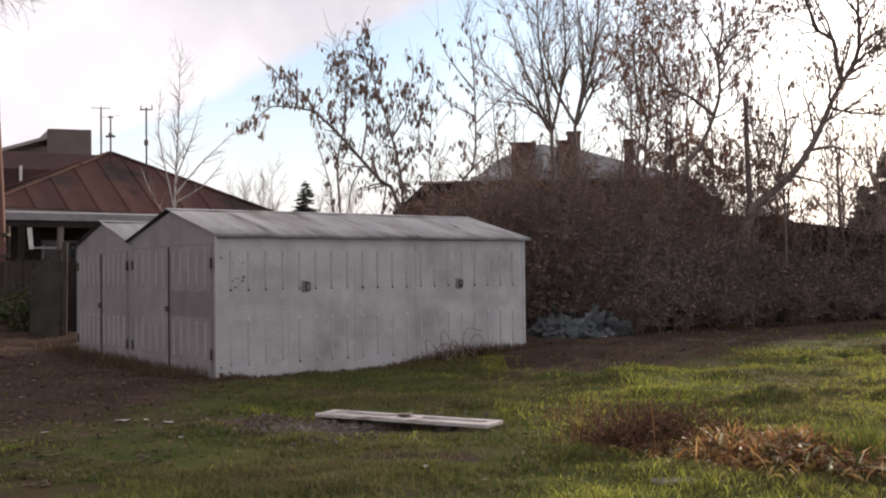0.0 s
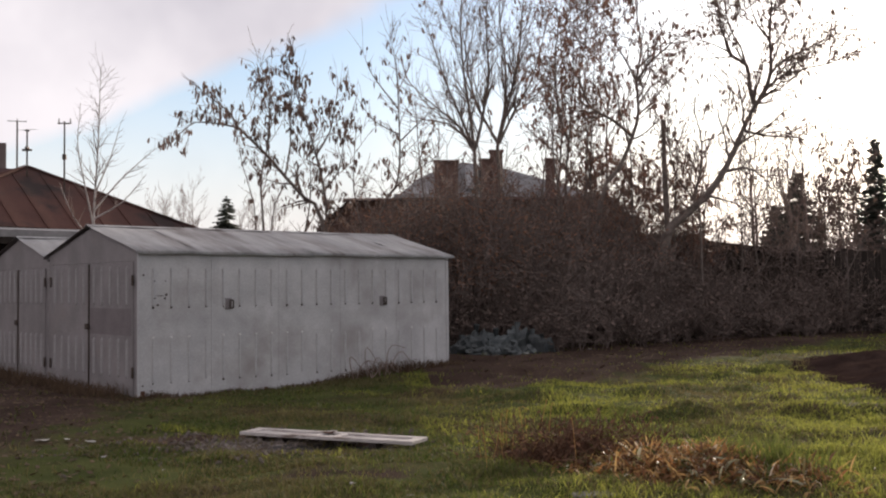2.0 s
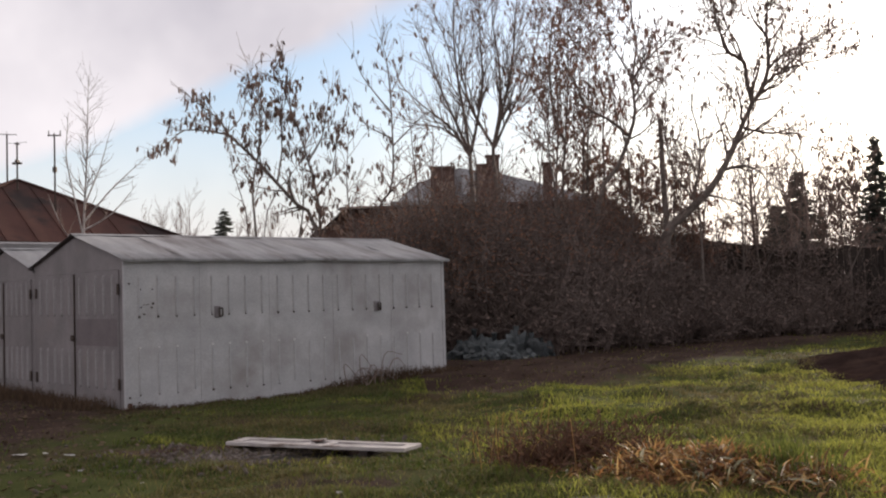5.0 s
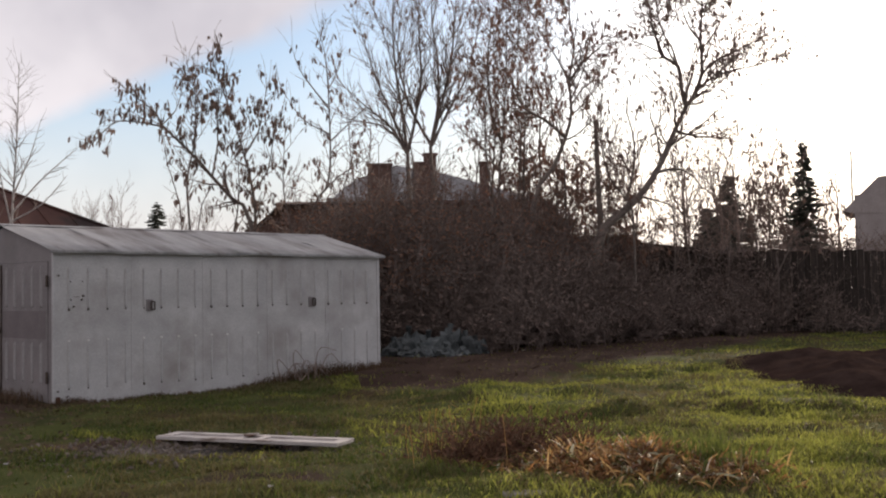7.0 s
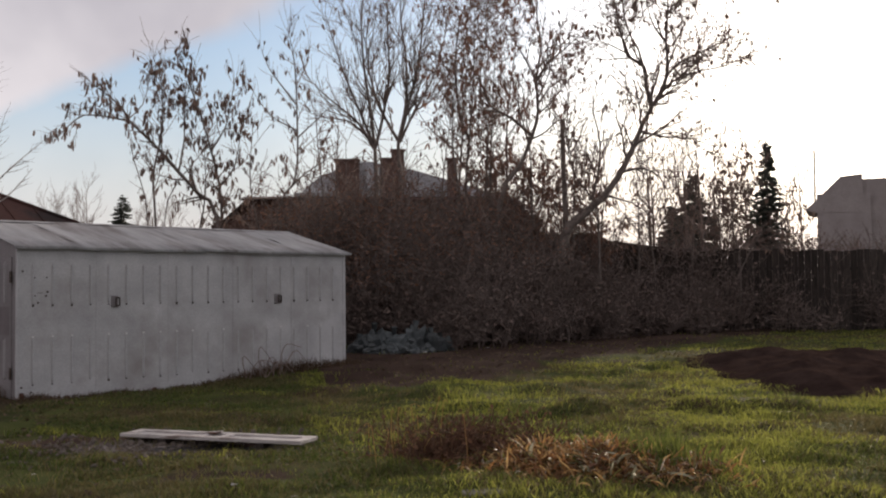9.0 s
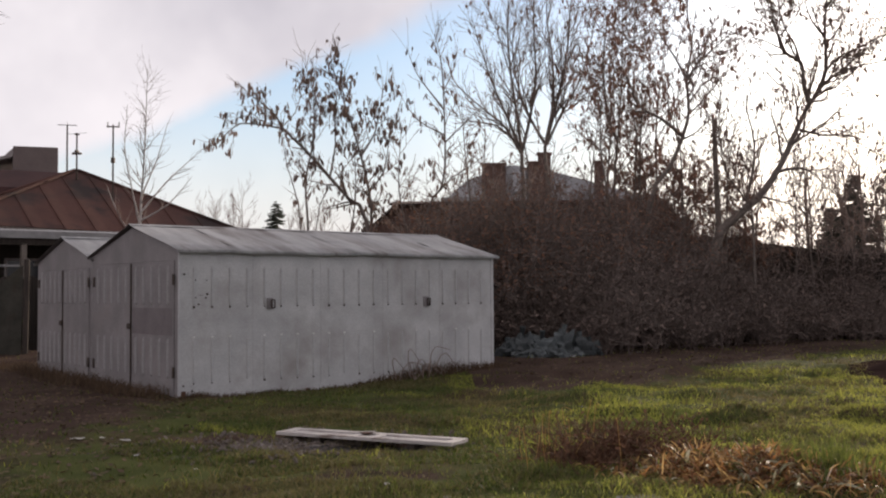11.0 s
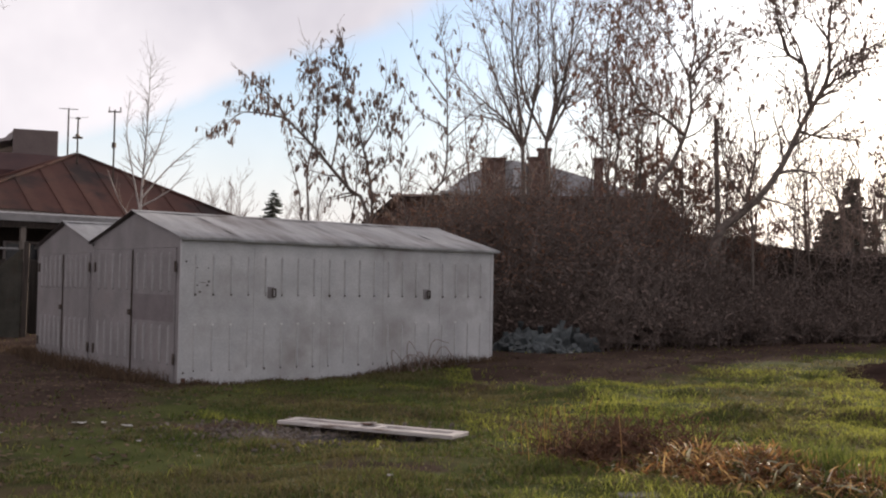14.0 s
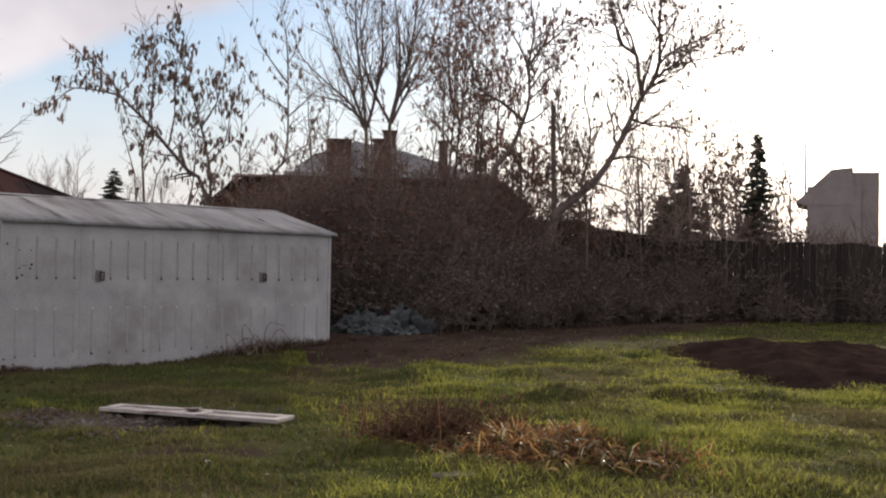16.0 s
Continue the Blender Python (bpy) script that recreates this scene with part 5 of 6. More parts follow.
def spruce(seed, base, h, spread, label):
    """Whorls of drooping boughs set with needle sprays."""
    rng = random.Random(seed)
    t = thing("spruce", pose(*base), label, "spruce", "spruces")
    part("trunk", rod(bmesh.new(), (0, 0, 0), (0, 0, h), 0.012 * h + 0.03, 0.01, 6), M_BARK, t)
    V, F = [], []
    z = 0.14 * h
    while z < h * 0.985:
        f = 1 - z / h
        for k in range(rng.randint(6, 8)):
            a, L = rng.uniform(0, 6.28), spread * (f ** 0.85) * rng.uniform(0.65, 1.1) + 0.08
            lift = rng.uniform(-0.03, 0.03) * h
            d = Vector((math.cos(a), math.sin(a), 0))
            s = Vector((-d.y, d.x, 0))
            n = max(3, int(L / 0.11))
            for i in range(n):
                q = (i + 0.5) / n
                p = d * L * q + Vector((0, 0, z + lift - 0.45 * L * q + 0.25 * L * q * q))
                w = (0.10 + 0.24 * L * (1 - q)) * rng.uniform(0.6, 1.25)
                for sg in (-1, 1):
                    b = len(V)
                    e = p + s * sg * w + d * w * 0.7 + Vector((0, 0, rng.uniform(-0.9, 0.1) * w))
                    c = 0.06 + 0.07 * rng.random()
                    V += [tuple(p), tuple(p + d * c), tuple(e), tuple(p + Vector((0, 0, -c)) + s * sg * w * 0.4)]
                    F += [(b, b + 1, b + 2), (b, b + 2, b + 3)]
        z += h * 0.018
    raw("crown", V, F, M_FIR, t)
    return t


spruce(1, (-10.95, 88.7, 0.8), 8.3, 3.8, "small dark spruce far behind the roofs")
spruce(2, (20.06, 40.2, 0.3), 6.85, 1.45, "slender spruce in the glare of the sun")
spruce(3, (17.4, 41.4, 0.3), 5.7, 2.1, "broad dark conifer in the glare behind the fence")
spruce(4, (16.7, 41.9, 0.3), 4.4, 1.7, "low dark conifer behind the plank fence")
for i, (x, y, h) in enumerate(((18.3, 41.0, 5.4), (18.8, 40.8, 6.2), (19.4, 40.5, 6.3), (20.7, 40.3, 4.6))):
    tree(90 + i, (x, y, 0.3), [
        ([(x, y, 0.2), (x + 0.05, y, h * 0.5), (x, y + 0.1, h)], 0.07, 0.01, 3, 0.3)],
        "small leafy tree in the glare behind the fence", leaf=0.5, leaf_len=0.2, up=0.1, ang=(30, 70), fine=0.01, lens=(0.5, 0.9, 1.4), dense=(6, 6, 5), group="far leafy trees")


def dead_stick(seed, a, b, label):
    rng = random.Random(seed)
    V, F = [], []
    a, b = Vector(a), Vector(b)
    line = smooth_line([a, a.lerp(b, 0.4) + Vector((0.05, 0.0, 0.08)), a.lerp(b, 0.75) + Vector((-0.03, 0, 0.02)), b], 0.12)
    limb_tube(V, F, line, [0.011 - 0.007 * i / len(line) for i in range(len(line))], 5)
    for k in (0.5, 0.72, 0.88):
        p = line[int(k * (len(line) - 1))]
        limb_tube(V, F, [p, p + Vector((rng.uniform(-0.25, 0.25), rng.uniform(-0.1, 0.0), rng.uniform(0.08, 0.3)))], [0.007, 0.003], 4)
    return tagged(raw("dead_stick", V, F, M_PALE_TWIG), label, "branch", "dead sticks")


for i, (x, y, dx, h) in enumerate(((3.3, 20.9, -0.9, 2.25), (4.4, 21.3, 0.15, 1.9), (4.9, 21.5, -0.1, 1.6), (2.3, 21.0, 0.2, 2.6), (5.6, 21.9, 0.3, 1.3), (6.6, 22.6, -0.4, 1.5), (3.9, 20.9, 0.1, 1.2))):
    dead_stick(700 + i, (x, y, pocket(x, y) - 0.03), (x + dx, y - 0.1, pocket(x, y) + h), "bleached dead stick standing in the thicket")


# ---- thicket, fence, sheds ----
def bed_line(s):
    """Front rim of the thicket, s from 0 to 1."""
    P = ((1.3, 21.2), (3.6, 20.2), (7.0, 23.0), (12.0, 25.6), (20.0, 23.0), (27.0, 18.0))
    k = min(4.999, s * 5)
    i, f = int(k), k - int(k)
    return P[i][0] * (1 - f) + P[i + 1][0] * f, P[i][1] * (1 - f) + P[i + 1][1] * f


def thicket():
    rng = random.Random(5)
    t = thing("thicket", pose(0, 0, 0), "dense brown autumn thicket of suckers and dead leaves", "bushes", kind="stuff")
    stems, twigs, leaves, russet = ([], []), ([], []), ([], []), ([], [])
    for c in range(1080):
        s = rng.random()
        x, y = bed_line(s)
        back = rng.random() ** 0.8 * 4.2
        nx, ny = (-0.35, 0.94) if x < 10 else (0.3, 0.95)
        x, y = x + nx * back + rng.gauss(0, 0.3), y + ny * back
        top = 3.1 if x < 6.3 else 2.5 if x < 9 else 2.05
        top *= (rng.uniform(0.55, 1.05) if rng.random() < 0.8 else rng.uniform(1.05, 1.22)) * (0.22 + 0.78 * min(1, back / 1.8)) * (0.8 if x < 1.2 else 1)
        z = pocket(x, y)
        for k in range(3):
            p = Vector((x + rng.gauss(0, 0.12), y + rng.gauss(0, 0.12), z - 0.03))
            d = Vector((rng.gauss(0, 0.22), rng.gauss(0, 0.22), 1)).normalized()
            n = 6
            pts = [p]
            for i in range(n):
                d = (d + Vector((rng.gauss(0, 0.12), rng.gauss(0, 0.12), 0.05))).normalized()
                pts.append(pts[-1] + d * top / n)
            r = rng.uniform(0.008, 0.022)
            limb_tube(*stems, pts, [r * (1 - 0.8 * i / n) for i in range(n + 1)], 3)
            for i in range(1, n + 1):
                for _ in range(3):
                    e = Vector((rng.gauss(0, 0.8), rng.gauss(0, 0.8), rng.uniform(0.0, 1.8))).normalized()
                    L = rng.uniform(0.25, 0.8)
                    a, b = pts[i], pts[i] + e * L + Vector((0, 0, -0.06 * L))
                    limb_tube(*twigs, [a, a.lerp(b, 0.5) + Vector((rng.gauss(0, 0.03), rng.gauss(0, 0.03), 0)), b], [0.006, 0.005, 0.003], 3)
                    for _ in range(2):
                        q = a.lerp(b, rng.random())
                        V, F = russet if q.z > (1.2 if x < 3 else 1.7) + 0.5 * rng.random() and x < 6.5 and rng.random() < (0.85 if x < 3 else 0.6) else leaves
                        m = len(V)
                        u = Vector((rng.gauss(0, 1), rng.gauss(0, 1), rng.gauss(0, 0.7))).normalized() * rng.uniform(0.02, 0.055)
                        v = u.orthogonal().normalized() * rng.uniform(0.012, 0.03)
                        V += [tuple(q - u), tuple(q + v), tuple(q + u), tuple(q - v)]
                        F.append((m, m + 1, m + 2, m + 3))
    tagged(raw("undergrowth", *stems, M_THICKET_TWIG, t), kind="stuff")
    tagged(raw("fine_growth", *twigs, M_THICKET_TWIG, t), kind="stuff")
    tagged(raw("foliage", *leaves, M_THICKET, t), kind="stuff")
    tagged(raw("russet_foliage", *russet, M_THICKET_RUST, t), kind="stuff")
    return t


thicket()


def plank_fence(name, a, b, h0, h1, label, mat, gap=0.012, w=0.15, seed=0):
    rng = random.Random(seed)
    a, b = Vector((*a, 0)), Vector((*b, 0))
    L = (b - a).length
    ang = math.degrees(math.atan2(b.y - a.y, b.x - a.x))
    f = thing(name, pose(a.x, a.y, 0, 0, 0, ang), label, "fence", "plank fences")
    n = int(L / (w + gap))
    for i in range(n):
        x = i * (w + gap)
        p = a.lerp(b, x / L)
        z = pocket(p.x, p.y)
        h = z + h0 + (h1 - h0) * i / n + rng.uniform(-0.05, 0.05)
        part("plank", boxed(x, x + w, -0.013 + rng.uniform(-0.006, 0.006), 0.013, z - 0.05, h), mat, f)
    for k in range(int(L / 2.4) + 1):
        x = min(k * 2.4, L - 0.1)
        p = a.lerp(b, x / L)
        part("post", boxed(x, x + 0.1, 0.06, 0.16, pocket(p.x, p.y) - 0.1, pocket(p.x, p.y) + min(h0, h1)), mat, f)
    za, zb = pocket(a.x, a.y), pocket(b.x, b.y)
    for q in (0.3, 0.8):
        part("rail", slab(bmesh.new(), [(0, 0.02, za + h0 * q), (L, 0.02, zb + h1 * q), (L, 0.06, zb + h1 * q), (0, 0.06, za + h0 * q)], 0.08), mat, f)
    return f


plank_fence("fence", (3.0, 28.3), (9.0, 28.0), 2.7, 2.6, "tall dark plank fence behind the thicket", M_DARK_WOOD, seed=1)
plank_fence("fence", (9.02, 28.0), (29.0, 20.0), 2.1, 1.95, "weathered plank fence closing the yard", M_DARK_WOOD, seed=2)
plank_fence("fence", (-10.2, 24.7), (-7.45, 21.9), 1.4, 1.5, "dark plank fence between the house and the garages", M_DARK_WOOD, seed=3)


def shed_roof():
    """Low shed whose tarred roof falls to the right behind the fence."""
    h = thing("shed", pose(6.2, 29.2, 0, 0, 0, -8), "low dark shed behind the thicket", "shed")
    part("wall", boxed(0, 5.4, 0, 3, 0.0, 2.35), M_DARK_WOOD, h)
    part("roof", slab(bmesh.new(), [(-0.2, -0.3, 3.05), (5.7, -0.3, 2.35), (5.7, 3.2, 2.35), (-0.2, 3.2, 3.05)], 0.1), M_DARK_WOOD, h, "dark tarred roof")
    return h


shed_roof()


def leaning_sheet():
    s = thing("leaning_sheet", pose(-8.25, 21.3, 0.1, -8, 0, 14), "faded green-grey sheet leaning beside the garage", "sheet")
    bm = bmesh.new()
    rows = []
    for i in range(7):
        x = i / 6
        rows.append([bm.verts.new((x * 0.58, 0.05 * math.sin(x * 5) + 0.03 * j, j * (1.45 + 0.45 * x) / 4)) for j in range(5)])
    for i in range(6):
        for j in range(4):
            bm.faces.new((rows[i][j], rows[i + 1][j], rows[i + 1][j + 1], rows[i][j + 1]))
    bmesh.ops.solidify(bm, geom=bm.faces[:], thickness=0.02)
    part("sheet", bm, M_GREEN_SHEET, s)
    part("batten", boxed(0.6, 0.7, -0.02, 0.1, -0.1, 2.0), M_DARK_WOOD, s)
    return s


leaning_sheet()


# ---- ground plants ----
def tri_mesh(name, V, faces, mat, label, category, parent=None):
    """Fast mesh from arrays: V (n, 3), faces (m, 3)."""
    me = bpy.data.meshes.new(name)
    me.vertices.add(len(V))
    me.vertices.foreach_set("co", V.astype(np.float32).ravel())
    me.loops.add(len(faces) * 3)
    me.loops.foreach_set("vertex_index", faces.astype(np.int32).ravel())
    me.polygons.add(len(faces))
    me.polygons.foreach_set("loop_start", np.arange(0, len(faces) * 3, 3, dtype=np.int32))
    me.update(calc_edges=True)
    me.validate()
    me.materials.append(mat)
    ob = new(name, me)
    if parent:
        ob.parent = parent
        return ob
    return tagged(ob, label, category, kind="stuff")


def blades(base, height, width, lean, rng):
    """Curved tapering blades, three triangles each."""
    n = len(base)
    a, b = rng.uniform(0, 2 * np.pi, n), rng.uniform(0, 2 * np.pi, n)
    s = np.stack([np.cos(a), np.sin(a), np.zeros(n)], 1) * width[:, None] / 2
    d = np.stack([np.cos(b), np.sin(b), np.zeros(n)], 1) * (height * lean)[:, None]
    up = np.stack([np.zeros(n), np.zeros(n), height], 1)
    mid = base + up * 0.55 + d * 0.3
    tip = base + up * np.sqrt(np.clip(1 - 0.5 * lean[:, None] ** 2, 0.15, 1)) + d
    V = np.stack([base - s, base + s, mid - s * 0.8, mid + s * 0.8, tip], 1).reshape(-1, 3)
    i = (np.arange(n) * 5)[:, None]
    F = np.concatenate([i + [0, 1, 3], i + [0, 3, 2], i + [2, 3, 4]])
    return V, F


def lawn():
    rng = np.random.default_rng(3)
    kinds = {k: [] for k in ('green', 'olive', 'bright', 'deep')}
    for y0, y1, per in ((5.6, 8.5, 2900), (8.5, 12, 1900), (12, 17, 880), (17, 27, 230)):
        x0, x1 = -0.62 * y1 - 0.5, 0.66 * y1 + 1
        n = int((x1 - x0) * (y1 - y0) * per)
        P = np.stack([rng.uniform(x0, x1, n), rng.uniform(y0, y1, n)], 1)
        for x, y in P:
            if x > 0.66 * y + 0.8 or x < -0.6 * y - 0.5:
                continue
            d = dirt_at(x, y) + 0.5 * noise.noise((x * 0.9, y * 0.9, 5.0)) + 0.2 * noise.noise((x * 3, y * 3, 9.0))
            if d > 0.34 and rng.random() > (0.05 if x < -1.5 else 0.08 if y > 13.5 else 0.22):
                continue
            gx, gy = (x + 3.15) * 0.7966 + (y - 14.59) * 0.6045, -(x + 3.15) * 0.6045 + (y - 14.59) * 0.7966
            if -0.01 < gx < 5.75 and -0.01 < gy < 5.8:
                continue
            tuft = noise.noise((x * 1.6, y * 1.6, 2.0))
            if tuft < -0.30 and rng.random() > 0.6:
                continue
            near = gx > -0.3 and gx < 5.9 and -0.25 < gy <= 0
            h = (0.035 + 0.05 * max(0, tuft + 0.15) + (0.01 if near else 0)) * rng.uniform(0.6, 1.5)
            dry = noise.noise((x * 0.6, y * 0.6, 11.0)) + 0.4 * rng.uniform(-1, 1) > 0.12 or rng.random() < 0.2
            # more sunlit-coloured blades to the right, more shade-coloured ones to the left
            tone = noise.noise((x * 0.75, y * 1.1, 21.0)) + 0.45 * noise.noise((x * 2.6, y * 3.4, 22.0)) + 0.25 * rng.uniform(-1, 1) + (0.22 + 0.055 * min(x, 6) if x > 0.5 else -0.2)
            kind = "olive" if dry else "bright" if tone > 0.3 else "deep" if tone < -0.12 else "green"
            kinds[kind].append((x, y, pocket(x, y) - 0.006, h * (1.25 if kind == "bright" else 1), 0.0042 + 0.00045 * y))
    looks = {"green": (M_GRASS, "short green autumn grass"), "olive": (M_OLIVE, "dry olive grass among the green"), "bright": (M_GRASS_SUNLIT, "yellow-green grass with the low sun's brightness put in its colour"), "deep": (M_GRASS_SHADED, "deep green grass with the lawn's shade put in its colour")}
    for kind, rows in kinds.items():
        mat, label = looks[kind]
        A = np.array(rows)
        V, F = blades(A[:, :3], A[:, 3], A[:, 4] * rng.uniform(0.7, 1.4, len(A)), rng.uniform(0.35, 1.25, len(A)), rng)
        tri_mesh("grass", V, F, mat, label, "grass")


lawn()


def straps(base, length, width, rng, seg=5, curl=1.6):
    """Broad limp leaf straps that rise and curl over."""
    n = len(base)
    a = rng.uniform(0, 2 * np.pi, n)
    out = np.stack([np.cos(a), np.sin(a)], 1)
    pitch = rng.uniform(0.2, 1.35, n)
    bend = rng.uniform(0.2, 2.4, n) * curl / seg
    side = np.stack([-np.sin(a) + rng.normal(0, 0.4, n), np.cos(a) + rng.normal(0, 0.4, n), rng.uniform(-0.9, 0.9, n)], 1) * (width / 2)[:, None]
    p, rows = base.copy(), []
    for k in range(seg + 1):
        w = 1.0 if k < seg - 1 else (0.7 if k == seg - 1 else 0.12)
        rows += [p - side * w, p + side * w]
        stepv = np.stack([out[:, 0] * np.cos(pitch), out[:, 1] * np.cos(pitch), np.sin(pitch)], 1) * (length / seg)[:, None]
        p = p + stepv
        pitch = pitch - bend
    V = np.stack(rows, 1).reshape(-1, 3)
    i = (np.arange(n) * 2 * (seg + 1))[:, None]
    F = np.concatenate([np.concatenate([i + [2 * k, 2 * k + 1, 2 * k + 3], i + [2 * k, 2 * k + 3, 2 * k + 2]]) for k in range(seg)])
    return V, F


def straw_heap():
    """A heap of limp reed leaves, rusty below and bleached on top."""
    rng = np.random.default_rng(8)
    def crest(x, y):
        u, v = (x - 2.36) * 0.72 - (y - 7.72) * 0.69, (x - 2.36) * 0.69 + (y - 7.72) * 0.72
        return 0.15 * np.exp(-(u / 0.75) ** 2 - (v / 0.52) ** 2) * (1 + 0.25 * np.sin(u * 9 + 2 * v))
    t = thing("straw_heap", pose(0, 0, 0), "heap of limp rusty and bleached reed leaves", "dead grass", kind="stuff")
    xs, ys = np.linspace(1.2, 3.5, 40), np.linspace(6.5, 9.0, 40)
    V = [(x, y, pocket(x, y) - 0.03 + float(crest(x, y)) * (1 + 0.4 * noise.noise((x * 5, y * 5, 0)))) for y in ys for x in xs]
    F = [(j * 40 + i, j * 40 + i + 1, (j + 1) * 40 + i + 1, (j + 1) * 40 + i) for j in range(39) for i in range(39)]
    raw("soil", V, F, M_EARTH, t, smooth=True)
    for n, su, sv, mat, lo, hi, w in ((3600, 0.42, 0.32, M_RUSTGRASS, 0.06, 0.20, 0.010), (2200, 0.46, 0.31, M_STRAW, 0.07, 0.24, 0.012), (1600, 0.44, 0.32, M_DEADBUSH, 0.06, 0.22, 0.009), (260, 0.42, 0.26, M_BLEACHED, 0.08, 0.20, 0.013), (800, 0.5, 0.34, M_OLIVE, 0.08, 0.26, 0.009), (500, 0.5, 0.34, M_GRASS, 0.08, 0.24, 0.009)):
        u, v = rng.normal(0.0, su, n), rng.normal(0, sv, n)
        x, y = 2.36 + 0.72 * u + 0.69 * v, 7.72 - 0.69 * u + 0.72 * v
        z = np.array([pocket(a, b) for a, b in zip(x, y)]) + crest(x, y) - 0.03
        V, F = straps(np.stack([x, y, z], 1), rng.uniform(lo, hi, n), rng.uniform(0.5, 1.5, n) * w, rng)
        tagged(tri_mesh("straw", V, F, mat, "", "", t), kind="stuff")
    k = 70
    u, v = rng.normal(0.15, 0.36, k), rng.normal(-0.26, 0.12, k)
    x, y = 2.36 + 0.72 * u + 0.69 * v, 7.72 - 0.69 * u + 0.72 * v
    z = np.array([pocket(a, b) for a, b in zip(x, y)]) + crest(x, y)
    V, F = straps(np.stack([x, y, z], 1), rng.uniform(0.09, 0.18, k), rng.uniform(0.012, 0.024, k), rng, curl=2.2)
    tagged(tri_mesh("broad_leaves", V, F, M_PALE_LEAF, "", "", t), kind="stuff")
    k = 520
    u, v = rng.normal(0.42, 0.24, k), rng.normal(0.22, 0.16, k)
    x, y = 2.36 + 0.72 * u + 0.69 * v, 7.72 - 0.69 * u + 0.72 * v
    z = np.array([pocket(a, b) for a, b in zip(x, y)]) - 0.01
    V, F = blades(np.stack([x, y, z], 1), rng.uniform(0.14, 0.34, k), rng.uniform(0.008, 0.016, k), rng.uniform(0.05, 0.45, k), rng)
    tagged(tri_mesh("green_shoots", V, F, M_GRASS, "", "", t), kind="stuff")
    return t


straw_heap()


def dead_bush():
    rng = random.Random(19)
    b = thing("dead_bush", pose(1.72, 8.62, pocket(1.72, 8.62)), "low tangled dead brown bush beside the reed heap", "bush")
    V, F, LV, LF = [], [], [], []
    for k in range(900):
        p = Vector((rng.gauss(0, 0.34), rng.gauss(0, 0.26), -0.02))
        d = Vector((rng.gauss(0, 0.6), rng.gauss(0, 0.6), 1)).normalized()
        L, n = rng.uniform(0.15, 0.48), 5
        pts = [p]
        for i in range(n):
            d = (d + Vector((rng.gauss(0, 0.35), rng.gauss(0, 0.35), rng.gauss(-0.05, 0.3)))).normalized()
            pts.append(pts[-1] + d * L / n)
        limb_tube(V, F, pts, [0.0035] * (n + 1), 3)
        for _ in range(3):
            q = pts[rng.randint(1, n)]
            m = len(LV)
            u = Vector((rng.gauss(0, 1), rng.gauss(0, 1), rng.gauss(0, 1))).normalized() * rng.uniform(0.012, 0.03)
            v = u.orthogonal().normalized() * rng.uniform(0.006, 0.014)
            LV += [tuple(q - u), tuple(q + v), tuple(q + u), tuple(q - v)]
            LF.append((m, m + 1, m + 2, m + 3))
    tagged(raw("foliage", LV, LF, M_DEADBUSH, b), kind="stuff")
    tagged(raw("undergrowth", V, F, M_DEADBUSH, b), kind="stuff")
    for k in range(16):
        V, F = [], []
        p = Vector((rng.gauss(-0.45, 0.3), rng.gauss(-0.05, 0.35), -0.03))
        top = p + Vector((rng.gauss(0.0, 0.06), rng.gauss(0, 0.05), rng.uniform(0.22, 0.5)))
        line = smooth_line([p, p.lerp(top, 0.5) + Vector((rng.gauss(0, 0.02), 0, 0)), top, top + Vector((rng.uniform(-0.1, 0.1), 0, -0.02))], 0.08)
        limb_tube(V, F, line, [0.004 - 0.002 * i / len(line) for i in range(len(line))], 4)
        raw("stalk", V, F, M_STRAW, b)
    return b


dead_bush()


def earth_mound():
    xs, ys = np.linspace(5.3, 12.6, 84), np.linspace(10.8, 19.5, 90)
    V, n = [], len(xs)
    for y in ys:
        for x in xs:
            h = 0.25 * math.exp(-((x - 8.5) / 1.35) ** 2 - ((y - 16.2) / 1.7) ** 2) + 0.24 * math.exp(-((x - 7.05) / 0.55) ** 2 - ((y - 12.9) / 0.9) ** 2) + 0.22 * math.exp(-((x - 7.75) / 0.9) ** 2 - ((y - 14.5) / 1.1) ** 2) + 0.2 * math.exp(-((x - 8.7) / 1.0) ** 2 - ((y - 12.9) / 0.9) ** 2) + 0.2 * math.exp(-((x - 10.2) / 1.3) ** 2 - ((y - 15.6) / 1.6) ** 2)
            h *= 1 + 0.35 * noise.noise((x * 1.7, y * 1.7, 4.0)) + 0.18 * noise.noise((x * 6, y * 6, 2.0))
            V.append((x, y, pocket(x, y) - 0.06 + h))
    F = [(j * n + i, j * n + i + 1, (j + 1) * n + i + 1, (j + 1) * n + i) for j in range(len(ys) - 1) for i in range(n - 1)]
    return tagged(raw("earth_mound", V, F, M_EARTH, smooth=True), "low mound of dark dug earth on the grass", "earth mound")


earth_mound()


